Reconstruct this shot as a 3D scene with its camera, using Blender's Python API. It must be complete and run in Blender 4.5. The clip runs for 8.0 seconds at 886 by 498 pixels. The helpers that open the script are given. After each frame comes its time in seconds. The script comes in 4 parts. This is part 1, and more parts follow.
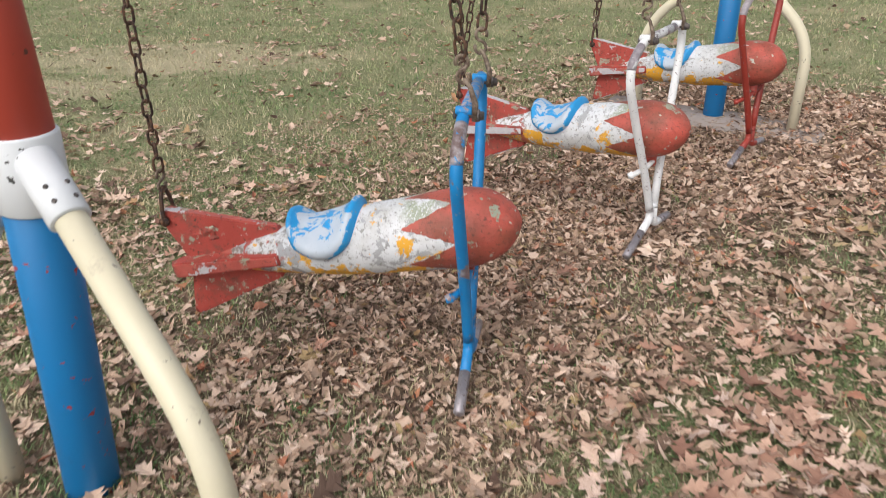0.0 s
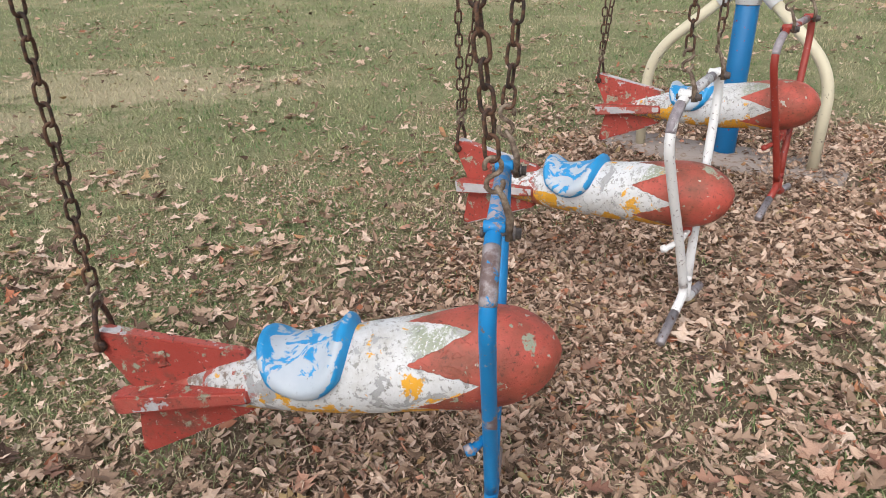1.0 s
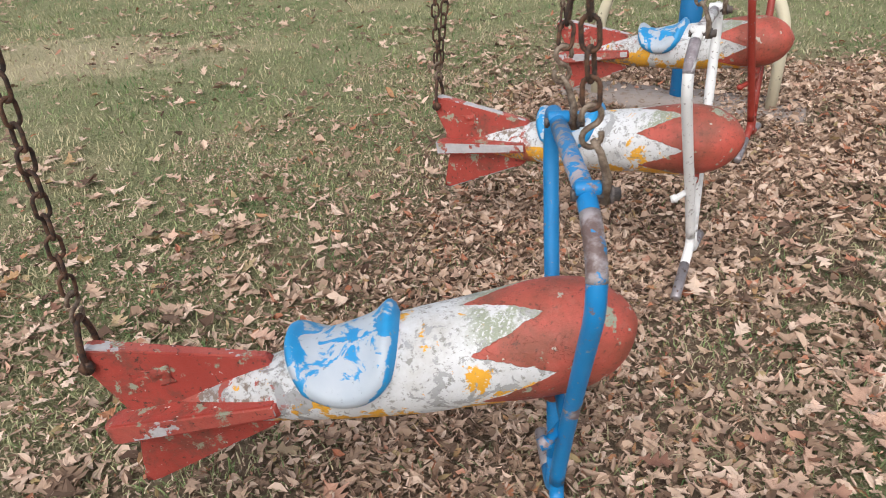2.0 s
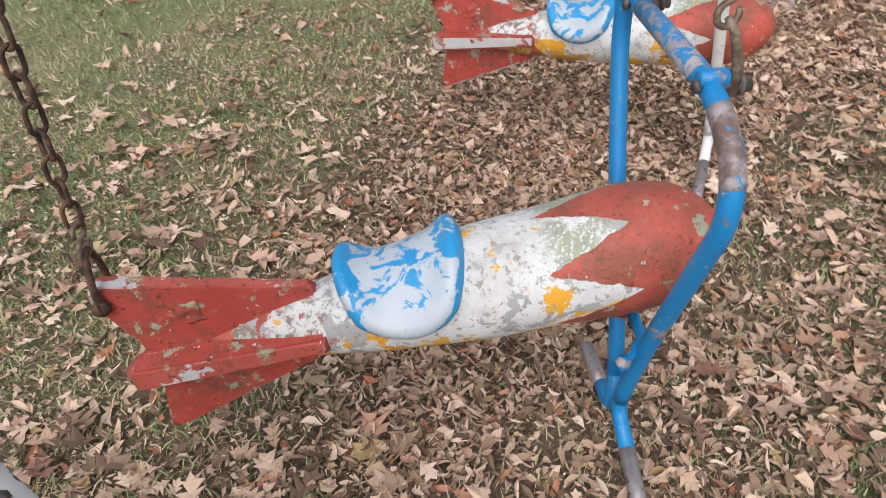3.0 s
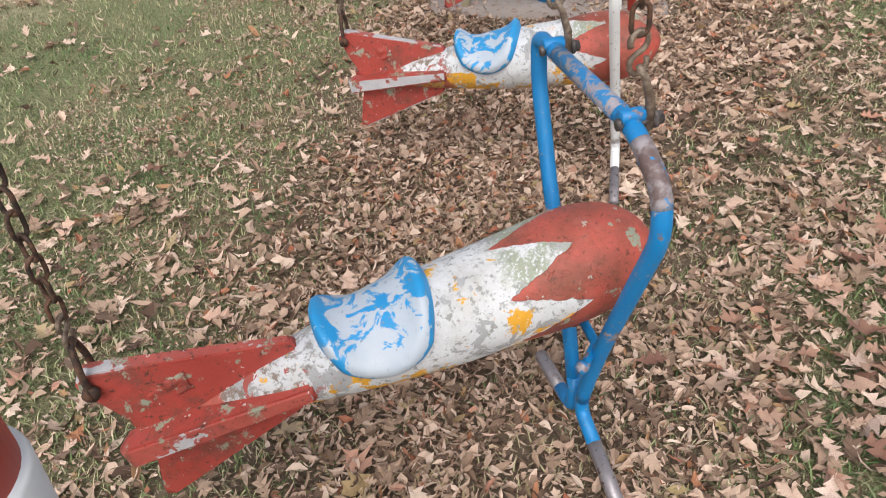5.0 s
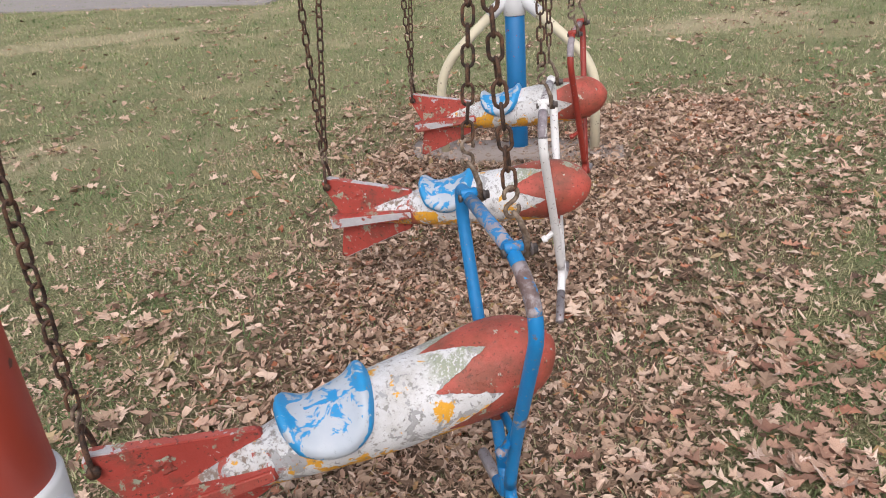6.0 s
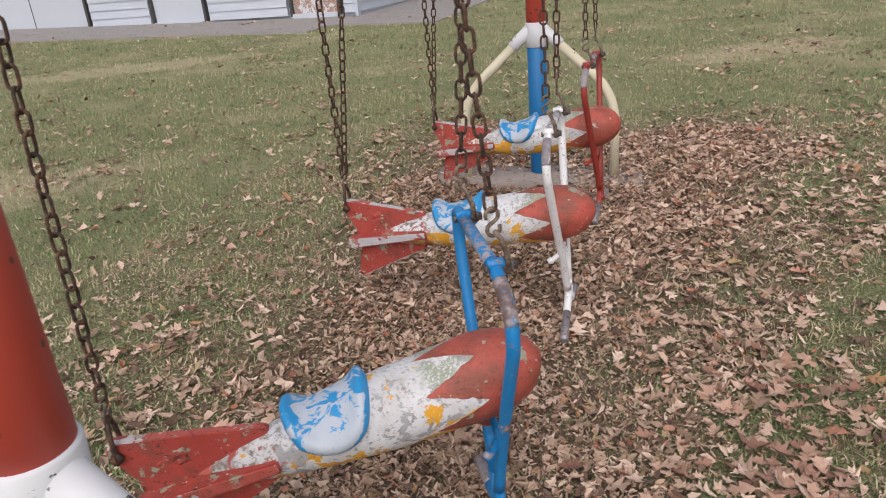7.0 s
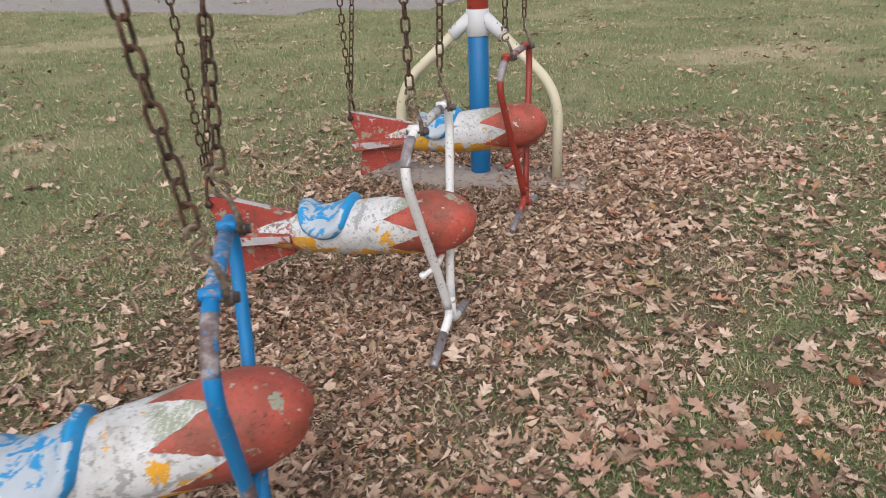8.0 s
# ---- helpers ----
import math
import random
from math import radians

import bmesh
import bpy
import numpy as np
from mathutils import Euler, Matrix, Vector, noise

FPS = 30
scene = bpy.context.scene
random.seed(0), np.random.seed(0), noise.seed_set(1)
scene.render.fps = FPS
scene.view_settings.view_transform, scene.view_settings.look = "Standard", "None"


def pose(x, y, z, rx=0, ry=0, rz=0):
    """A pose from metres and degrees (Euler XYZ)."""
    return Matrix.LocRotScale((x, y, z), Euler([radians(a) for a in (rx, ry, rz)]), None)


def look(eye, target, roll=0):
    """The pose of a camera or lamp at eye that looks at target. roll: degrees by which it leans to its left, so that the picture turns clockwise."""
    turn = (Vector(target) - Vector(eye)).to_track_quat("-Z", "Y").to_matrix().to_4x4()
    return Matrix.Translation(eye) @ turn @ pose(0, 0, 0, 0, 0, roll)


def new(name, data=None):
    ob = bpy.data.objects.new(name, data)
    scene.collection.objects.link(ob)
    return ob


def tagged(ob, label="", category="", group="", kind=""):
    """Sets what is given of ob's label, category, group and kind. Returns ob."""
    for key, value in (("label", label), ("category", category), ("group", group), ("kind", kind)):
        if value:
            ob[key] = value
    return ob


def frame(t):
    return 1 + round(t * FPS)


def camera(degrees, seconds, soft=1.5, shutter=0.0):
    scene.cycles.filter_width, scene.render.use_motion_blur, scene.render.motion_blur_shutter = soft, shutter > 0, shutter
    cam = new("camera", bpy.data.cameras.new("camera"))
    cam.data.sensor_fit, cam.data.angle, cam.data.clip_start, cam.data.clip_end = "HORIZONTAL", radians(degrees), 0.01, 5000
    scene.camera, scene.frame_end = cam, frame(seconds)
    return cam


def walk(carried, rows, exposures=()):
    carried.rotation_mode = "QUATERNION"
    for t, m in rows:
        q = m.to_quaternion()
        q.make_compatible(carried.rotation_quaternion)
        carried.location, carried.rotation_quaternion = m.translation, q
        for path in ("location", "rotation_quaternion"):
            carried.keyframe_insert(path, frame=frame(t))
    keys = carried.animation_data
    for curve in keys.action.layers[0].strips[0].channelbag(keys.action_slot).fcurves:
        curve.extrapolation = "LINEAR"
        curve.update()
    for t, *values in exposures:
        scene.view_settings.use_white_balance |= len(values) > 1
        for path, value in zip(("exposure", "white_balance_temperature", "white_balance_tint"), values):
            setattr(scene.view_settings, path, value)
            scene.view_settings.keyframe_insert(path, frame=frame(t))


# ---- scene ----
cam = camera(64.2, 8.0, soft=0.6, shutter=0.25)
PATH = [
    (0, (0.353, 0.37, 1.31), (0.117, 2.151, 0.43), -0.9),
    (0.5, (0.227, 0.726, 1.366), (0.036, 2.516, 0.496), -0.6),
    (1, (0.206, 0.869, 1.373), (0.036, 2.665, 0.509), -0.8),
    (1.5, (0.141, 0.961, 1.321), (0.117, 2.744, 0.417), -0.2),
    (1.7, (0.041, 1.002, 1.314), (0.065, 2.775, 0.388), -1.2),
    (2.8, (-0.199, 1.193, 1.244), (-0.08, 2.839, 0.113), -2.1),
    (3, (-0.265, 1.223, 1.234), (-0.071, 2.818, 0.042), -1.6),
    (3.5, (-0.354, 1.272, 1.233), (0.027, 2.777, -0.027), -1.3),
    (4, (-0.378, 1.269, 1.263), (0.061, 2.766, 0.012), -2.6),
    (4.2, (-0.376, 1.27, 1.264), (0.055, 2.768, 0.011), -2.9),
    (5.3, (-0.331, 1.109, 1.385), (0.114, 2.714, 0.279), -5.2),
    (5.5, (-0.311, 1.054, 1.42), (0.153, 2.685, 0.36), -5.3),
    (6, (-0.296, 0.83, 1.471), (0.196, 2.574, 0.625), -4.9),
    (6.5, (-0.296, 0.705, 1.521), (0.144, 2.48, 0.709), -4.5),
    (7, (-0.234, 0.662, 1.506), (0.171, 2.461, 0.732), -5.1),
    (7.5, (0.087, 0.63, 1.463), (0.468, 2.447, 0.719), -5.4),
    (8, (0.363, 0.864, 1.406), (0.738, 2.66, 0.611), -2.6),
]
walk(cam, [(t, look(eye, target, roll)) for t, eye, target, roll in PATH], [(0, 0.45, 6500, 10), (5.3, 0.47, 6500, 10), (6.2, 0.33, 6550, 15), (7.0, 0.14, 6550, 15), (8.0, 0.22, 6500, 11)])

import itertools

# ---- light ----
world = bpy.data.worlds.new("overcast_sky")
scene.world = world
world.use_nodes = True
wn, wl = world.node_tree.nodes, world.node_tree.links
sky = wn.new("ShaderNodeTexSky")
sky.sky_type, sky.sun_disc = "NISHITA", False
sky.sun_elevation, sky.sun_rotation = radians(48), radians(200)
sky.air_density, sky.dust_density = 1.0, 4.0
soft_sky = wn.new("ShaderNodeHueSaturation")
soft_sky.inputs["Saturation"].default_value = 0.32
wl.new(sky.outputs[0], soft_sky.inputs["Color"])
wl.new(soft_sky.outputs[0], wn["Background"].inputs["Color"])
wn["Background"].inputs["Strength"].default_value = 0.15
sun = new("sun", bpy.data.lights.new("sun", "SUN"))
sun.data.energy, sun.data.angle, sun.data.color = 0.75, radians(70), (1.0, 0.96, 0.9)
sun.matrix_world = look((-6, -10, 13), (0, 3, 0))


# ---- material helpers ----
class Nodes:
    """Builds one node material step by step."""

    def __init__(self, name):
        self.mat = bpy.data.materials.new(name)
        self.mat.use_nodes = True
        self.tree = self.mat.node_tree
        self.bsdf = self.tree.nodes["Principled BSDF"]

    def node(self, kind, **props):
        n = self.tree.nodes.new(kind)
        for k, v in props.items():
            setattr(n, k, v)
        return n

    def put(self, socket, value):
        if isinstance(value, bpy.types.NodeSocket):
            self.tree.links.new(value, socket)
        elif isinstance(value, tuple) and len(value) == 3 and socket.type == "RGBA":
            socket.default_value = (*value, 1)
        else:
            socket.default_value = value

    def coords(self):
        return self.node("ShaderNodeTexCoord").outputs["Object"]

    def rand(self):
        return self.node("ShaderNodeObjectInfo").outputs["Random"]

    def island(self):
        return self.node("ShaderNodeNewGeometry").outputs["Random Per Island"]

    def math(self, op, a, b=0.0, c=0.0):
        n = self.node("ShaderNodeMath", operation=op)
        for s, v in zip(n.inputs, (a, b, c)):
            self.put(s, v)
        return n.outputs[0]

    def shifted(self, amount=20.0):
        """Object coordinates moved by a different length for each object."""
        n = self.node("ShaderNodeVectorMath", operation="ADD")
        self.put(n.inputs[0], self.coords())
        self.put(n.inputs[1], self.math("MULTIPLY", self.rand(), amount))
        return n.outputs[0]

    def noise(self, scale, detail=4.0, rough=0.6, vec=None, distort=0.0):
        n = self.node("ShaderNodeTexNoise")
        self.put(n.inputs["Vector"], vec if vec is not None else self.coords())
        n.inputs["Scale"].default_value, n.inputs["Detail"].default_value = scale, detail
        n.inputs["Roughness"].default_value, n.inputs["Distortion"].default_value = rough, distort
        return n.outputs["Fac"]

    def step(self, value, lo, hi):
        n = self.node("ShaderNodeMapRange", interpolation_type="SMOOTHSTEP")
        self.put(n.inputs["Value"], value)
        n.inputs["From Min"].default_value, n.inputs["From Max"].default_value = lo, hi
        return n.outputs["Result"]

    def mix(self, fac, a, b):
        n = self.node("ShaderNodeMix", data_type="RGBA")
        self.put(n.inputs["Factor"], fac)
        self.put(n.inputs[6], a)
        self.put(n.inputs[7], b)
        return n.outputs[2]

    def ramp(self, fac, *stops):
        n = self.node("ShaderNodeValToRGB")
        self.put(n.inputs[0], fac)
        e = n.color_ramp.elements
        while len(e) < len(stops):
            e.new(0.5)
        for el, (p, c) in zip(e, stops):
            el.position, el.color = p, (*c, 1)
        return n.outputs[0]

    def bump(self, height, strength=0.3, distance=0.002):
        n = self.node("ShaderNodeBump")
        n.inputs["Strength"].default_value, n.inputs["Distance"].default_value = strength, distance
        self.put(n.inputs["Height"], height)
        self.put(self.bsdf.inputs["Normal"], n.outputs[0])

    def done(self, color, rough=0.6, metal=0.0, spec=0.5):
        self.put(self.bsdf.inputs["Base Color"], color)
        self.put(self.bsdf.inputs["Roughness"], rough)
        self.put(self.bsdf.inputs["Metallic"], metal)
        self.put(self.bsdf.inputs["Specular IOR Level"], spec)
        return self.mat


ALU = (0.36, 0.36, 0.37)
RED = (0.27, 0.036, 0.022)
WHITE = (0.63, 0.64, 0.66)
YELLOW = (0.72, 0.36, 0.03)
LICHEN = (0.30, 0.33, 0.25)


def lichen_on(k, color, vec, where=None, lo=0.66, hi=0.70, scale=14):
    patch = k.math("MULTIPLY", k.step(k.noise(scale, 6, 0.62, vec), lo, hi), k.step(k.noise(160, 3, 0.6, vec), 0.36, 0.5))
    if where is not None:
        patch = k.math("MULTIPLY", patch, where)
    return k.mix(patch, color, LICHEN)


def body_paint(name, wear, stripe):
    """White fuselage over yellow and bare aluminium, with a red nose that ends in six points."""
    k = Nodes(name)
    vec = k.shifted()
    sep = k.node("ShaderNodeSeparateXYZ")
    k.put(sep.inputs[0], k.coords())
    x, y, z = sep.outputs
    angle = k.math("ABSOLUTE", k.math("ARCTAN2", y, z))
    wave = k.math("PINGPONG", angle, radians(30))
    edge = k.math("MULTIPLY_ADD", wave, 0.155 / radians(30), 0.730)
    edge = k.math("ADD", edge, k.math("MULTIPLY_ADD", k.noise(30, 5, 0.6, vec), 0.05, -0.025))
    nose = k.step(k.math("SUBTRACT", x, edge), -0.002, 0.002)
    # white coat, chipped
    tail_end = k.step(x, 0.40, 0.30)
    worn_band = k.math("MULTIPLY", k.step(x, 0.60, 0.66), k.step(angle, 1.5, 1.1))
    worn = k.math("MULTIPLY_ADD", worn_band, 0.035, k.math("MULTIPLY", tail_end, 0.03))
    chip = k.step(k.math("ADD", k.math("MULTIPLY_ADD", k.noise(75, 4, 0.7, vec), 0.16, -0.08), k.math("ADD", k.noise(15, 8, 0.66, vec, 0.7), worn)), 0.630 - wear, 0.638 - wear)
    fine = k.step(k.math("ADD", k.noise(55, 6, 0.72, vec), worn), 0.615, 0.63)
    low = k.step(angle, 1.55, 2.5)
    yellow_here = k.step(k.math("ADD", k.noise(13, 7, 0.66, vec, 0.3), k.math("MAXIMUM", k.math("MULTIPLY", low, 0.16), k.math("MULTIPLY", k.math("MULTIPLY", k.step(angle, 1.35, 1.6), k.step(x, 0.45, 0.41)), stripe))), 0.60, 0.62)
    grime = k.noise(5, 6, 0.7, vec)
    white = k.mix(k.step(grime, 0.42, 0.75), WHITE, (0.43, 0.42, 0.40))
    coat = k.mix(yellow_here, white, YELLOW)
    coat = k.mix(k.math("MAXIMUM", chip, fine), coat, ALU)
    coat = k.mix(k.math("MULTIPLY", k.step(k.noise(70, 5, 0.7, vec), 0.56, 0.64), 0.75), coat, (0.20, 0.19, 0.17))
    # lichen crust by the edge of the red
    near_edge = k.math("MULTIPLY", k.step(k.math("ABSOLUTE", k.math("SUBTRACT", x, 0.81)), 0.10, 0.04), k.step(angle, 1.15, 0.75))
    coat = lichen_on(k, coat, vec, near_edge, 0.42, 0.50, 13)
    red = k.mix(k.step(k.noise(7, 6, 0.65, vec), 0.3, 0.7), (0.21, 0.066, 0.040), (0.52, 0.092, 0.066))
    red = k.mix(k.math("MULTIPLY", k.step(k.noise(95, 5, 0.72, vec), 0.55, 0.66), 0.8), red, (0.10, 0.042, 0.03))
    red = k.mix(k.math("MULTIPLY", k.step(k.noise(18, 6, 0.7, vec), 0.52, 0.7), 0.5), red, (0.42, 0.13, 0.10))
    red = k.mix(k.step(k.noise(30, 4, 0.55, vec), 0.655, 0.668), red, (0.45, 0.42, 0.36))
    red = lichen_on(k, red, vec, None, 0.615, 0.635, 13)
    coat = k.mix(k.math("MULTIPLY", tail_end, k.step(k.noise(40, 6, 0.7, vec), 0.50, 0.58)), coat, (0.22, 0.17, 0.14))
    coat = k.mix(k.math("MULTIPLY", tail_end, k.step(k.noise(24, 6, 0.65, vec, 0.5), 0.575, 0.60)), coat, (0.36, 0.08, 0.06))
    tail = k.step(k.math("ADD", x, k.math("MULTIPLY_ADD", k.noise(30, 5, 0.6, vec), 0.10, -0.05)), 0.165, 0.155)
    col = k.mix(k.math("MAXIMUM", nose, tail), coat, red)
    k.bump(k.math("ADD", k.noise(60, 6, 0.7, vec), k.math("MULTIPLY", k.math("SUBTRACT", nose, chip), 0.6)), 0.8, 0.003)
    return k.done(col, k.math("MULTIPLY_ADD", k.noise(30, 3, 0.6, vec), 0.3, 0.42))


def fin_paint(name, wear, tone=(0.46, 0.075, 0.055)):
    k = Nodes(name)
    vec = k.shifted()
    red = k.mix(k.noise(9, 6, 0.65, vec), (0.31, 0.038, 0.028), tone)
    red = k.mix(k.math("MULTIPLY", k.step(k.noise(8, 7, 0.72, vec, 0.4), 0.50, 0.66), 0.65), red, (0.12, 0.06, 0.042))
    red = k.mix(k.step(k.noise(70, 5, 0.7, vec), 0.57, 0.66), red, (0.09, 0.035, 0.026))
    red = lichen_on(k, red, vec, None, 0.565, 0.62, 19)
    red = k.mix(k.step(k.noise(58, 4, 0.6, vec), 0.675, 0.69), red, (0.55, 0.50, 0.48))
    lumps = k.noise(22, 7, 0.72, vec)
    chip = k.step(k.noise(11, 6, 0.6, vec), wear, wear + 0.02)
    col = k.mix(chip, red, k.mix(k.noise(40, 4, 0.6, vec), (0.34, 0.33, 0.35), (0.60, 0.58, 0.60)))
    k.bump(k.math("ADD", k.math("ADD", lumps, k.math("MULTIPLY", k.noise(90, 5, 0.7, vec), 0.4)), k.math("MULTIPLY", chip, -0.25)), 0.75, 0.006)
    return k.done(col, k.math("MULTIPLY_ADD", lumps, 0.4, 0.35))


def saddle_paint():
    k = Nodes("saddle_paint")
    vec = k.shifted()
    sep = k.node("ShaderNodeSeparateXYZ")
    k.put(sep.inputs[0], k.coords())
    x, y, z = sep.outputs
    # the middle of the seat is rubbed, its rim keeps the blue
    ex = k.math("POWER", k.math("MULTIPLY", k.math("SUBTRACT", x, 0.484), 1 / 0.121), 2.0)
    ea = k.math("POWER", k.math("MULTIPLY", k.math("ABSOLUTE", k.math("ARCTAN2", y, z)), 1 / radians(95)), 2.0)
    rim = k.step(k.math("ADD", ex, ea), 0.80, 0.97)
    flap = k.step(ea, 0.20, 0.50)
    n = k.math("ADD", k.noise(16, 7, 0.62, vec, 0.7), k.math("SUBTRACT", k.math("MULTIPLY", flap, 0.11), k.math("MULTIPLY", rim, 0.17)))
    bare = k.step(n, 0.485, 0.530)
    blue = k.mix(k.noise(20, 4, 0.6, vec), (0.008, 0.22, 0.52), (0.02, 0.30, 0.62))
    pale = k.mix(k.noise(12, 5, 0.6, vec), (0.34, 0.41, 0.50), (0.51, 0.55, 0.60))
    col = k.mix(bare, blue, pale)
    col = k.mix(k.step(k.noise(70, 5, 0.7, vec), 0.60, 0.7), col, (0.20, 0.24, 0.28))
    k.bump(k.noise(50, 5, 0.6, vec), 0.4, 0.0015)
    return k.done(col, 0.42)


def pipe_paint(name, tone_a, tone_b, bare, amount, scale=15, low=0.0):
    """Painted pipe with patches rubbed or rusted to bare metal."""
    k = Nodes(name)
    vec = k.shifted()
    col = k.mix(k.noise(14, 5, 0.6, vec), tone_a, tone_b)
    thin = k.noise(scale, 7, 0.68, vec, 0.6)
    if low:
        # more of it gone below waist height
        sep = k.node("ShaderNodeSeparateXYZ")
        k.put(sep.inputs[0], k.coords())
        thin = k.math("ADD", thin, k.math("MULTIPLY", k.step(sep.outputs[2], 1.3, 0.5), low))
    gone = k.step(thin, amount, amount + 0.03)
    speck = k.step(k.noise(70, 5, 0.72, vec), 0.625, 0.66)
    col = k.mix(k.math("MAXIMUM", gone, speck), col, k.mix(k.step(k.noise(26, 6, 0.7, vec), 0.40, 0.62), bare, (0.33, 0.30, 0.32)))
    k.bump(k.math("ADD", k.noise(45, 5, 0.7, vec), gone), 0.4, 0.0012)
    return k.done(col, 0.45)


def rusty_metal(name, a, b, rough=0.75):
    k = Nodes(name)
    vec = k.shifted()
    col = k.mix(k.step(k.noise(55, 6, 0.7, vec), 0.38, 0.66), a, b)
    k.bump(k.noise(150, 4, 0.7, vec), 0.5, 0.0008)
    return k.done(col, rough, 0.25)


def bare_steel():
    k = Nodes("worn_bare_steel")
    vec = k.shifted()
    col = k.mix(k.noise(25, 6, 0.65, vec), (0.20, 0.17, 0.18), (0.42, 0.40, 0.42))
    col = k.mix(k.step(k.noise(60, 5, 0.7, vec), 0.55, 0.66), col, (0.11, 0.06, 0.045))
    k.bump(k.noise(90, 5, 0.7, vec), 0.3, 0.001)
    return k.done(col, 0.42, 0.55)


def post_paint(name, a, b, fleck):
    k = Nodes(name)
    vec = k.shifted()
    col = k.mix(k.noise(3, 6, 0.6, vec), a, b)
    col = k.mix(k.step(k.noise(34, 4, 0.55, vec), 0.672, 0.685), col, fleck)
    col = k.mix(k.math("MULTIPLY", k.step(k.noise(11, 6, 0.7, vec), 0.60, 0.8), 0.5), col, (0.10, 0.06, 0.05))
    k.bump(k.noise(30, 5, 0.6, vec), 0.25, 0.0015)
    return k.done(col, 0.5)


def litter_colours(k, v):
    return k.ramp(v, (0.0, (0.08, 0.048, 0.036)), (0.17, (0.22, 0.145, 0.10)), (0.36, (0.44, 0.31, 0.225)),
                  (0.60, (0.58, 0.42, 0.32)), (0.84, (0.74, 0.58, 0.47)), (0.93, (0.42, 0.15, 0.08)), (0.97, (0.38, 0.30, 0.15)), (1.0, (0.56, 0.40, 0.31)))


def litter_paint():
    k = Nodes("dry_leaf_litter")
    col = litter_colours(k, k.island())
    col = k.mix(k.math("MULTIPLY", k.noise(60, 4, 0.6), 0.35), col, (0.16, 0.10, 0.07))
    return k.done(col, 0.75, 0.0, 0.25)


def oak_paint():
    k = Nodes("dry_oak_leaf")
    col = k.ramp(k.rand(), (0.0, (0.20, 0.095, 0.068)), (0.25, (0.34, 0.19, 0.135)), (0.55, (0.44, 0.275, 0.20)), (0.85, (0.52, 0.35, 0.265)), (1.0, (0.66, 0.51, 0.43)))
    vec = k.shifted()
    col = k.mix(k.step(k.noise(35, 5, 0.65, vec), 0.45, 0.75), col, (0.28, 0.16, 0.11))
    k.bump(k.noise(120, 3, 0.6, vec), 0.4, 0.001)
    return k.done(col, 0.7, 0.0, 0.3)


# where the lawn has gone to straw: middle, half length along x and half width along y
STRAW = ((-3.1, 6.9, 1.7, 0.8), (-3.5, 5.7, 0.8, 0.4), (5.9, 8.5, 1.5, 0.6), (-2.4, 13.2, 2.4, 0.6))


def straw_here(k):
    """Ragged pale patches on the lawn."""
    sep = k.node("ShaderNodeSeparateXYZ")
    k.put(sep.inputs[0], k.coords())
    x, y, z = sep.outputs
    ragged = k.math("MULTIPLY_ADD", k.noise(3.6, 8, 0.78), 4.4, -2.2)
    total = None
    for mx, my, a, b in STRAW:
        d = k.math("ADD", k.math("POWER", k.math("ABSOLUTE", k.math("MULTIPLY", k.math("SUBTRACT", x, mx), 1 / a)), 2.0),
                   k.math("POWER", k.math("ABSOLUTE", k.math("MULTIPLY", k.math("SUBTRACT", y, my), 1 / b)), 2.0))
        spot = k.step(k.math("ADD", d, ragged), 1.2, 0.3)
        total = spot if total is None else k.math("MAXIMUM", total, spot)
    return total


def grass_paint():
    k = Nodes("autumn_grass")
    col = k.ramp(k.island(), (0.0, (0.115, 0.165, 0.062)), (0.40, (0.222, 0.300, 0.120)), (0.70, (0.36, 0.40, 0.195)), (0.86, (0.46, 0.42, 0.26)), (1.0, (0.62, 0.54, 0.39)))
    col = k.mix(k.math("MULTIPLY", k.step(k.noise(0.8, 5, 0.65), 0.47, 0.58), 0.75), col, (0.50, 0.42, 0.27))
    col = k.mix(k.math("MULTIPLY", k.step(k.noise(2.0, 4, 0.6), 0.49, 0.58), 0.80), col, (0.085, 0.17, 0.055))
    col = k.mix(k.math("MULTIPLY", k.step(k.noise(6, 4, 0.6), 0.53, 0.60), 0.65), col, (0.45, 0.37, 0.25))
    col = k.mix(k.math("MULTIPLY", straw_here(k), 0.50), col, (0.60, 0.49, 0.34))
    return k.done(col, 0.65, 0.0, 0.25)


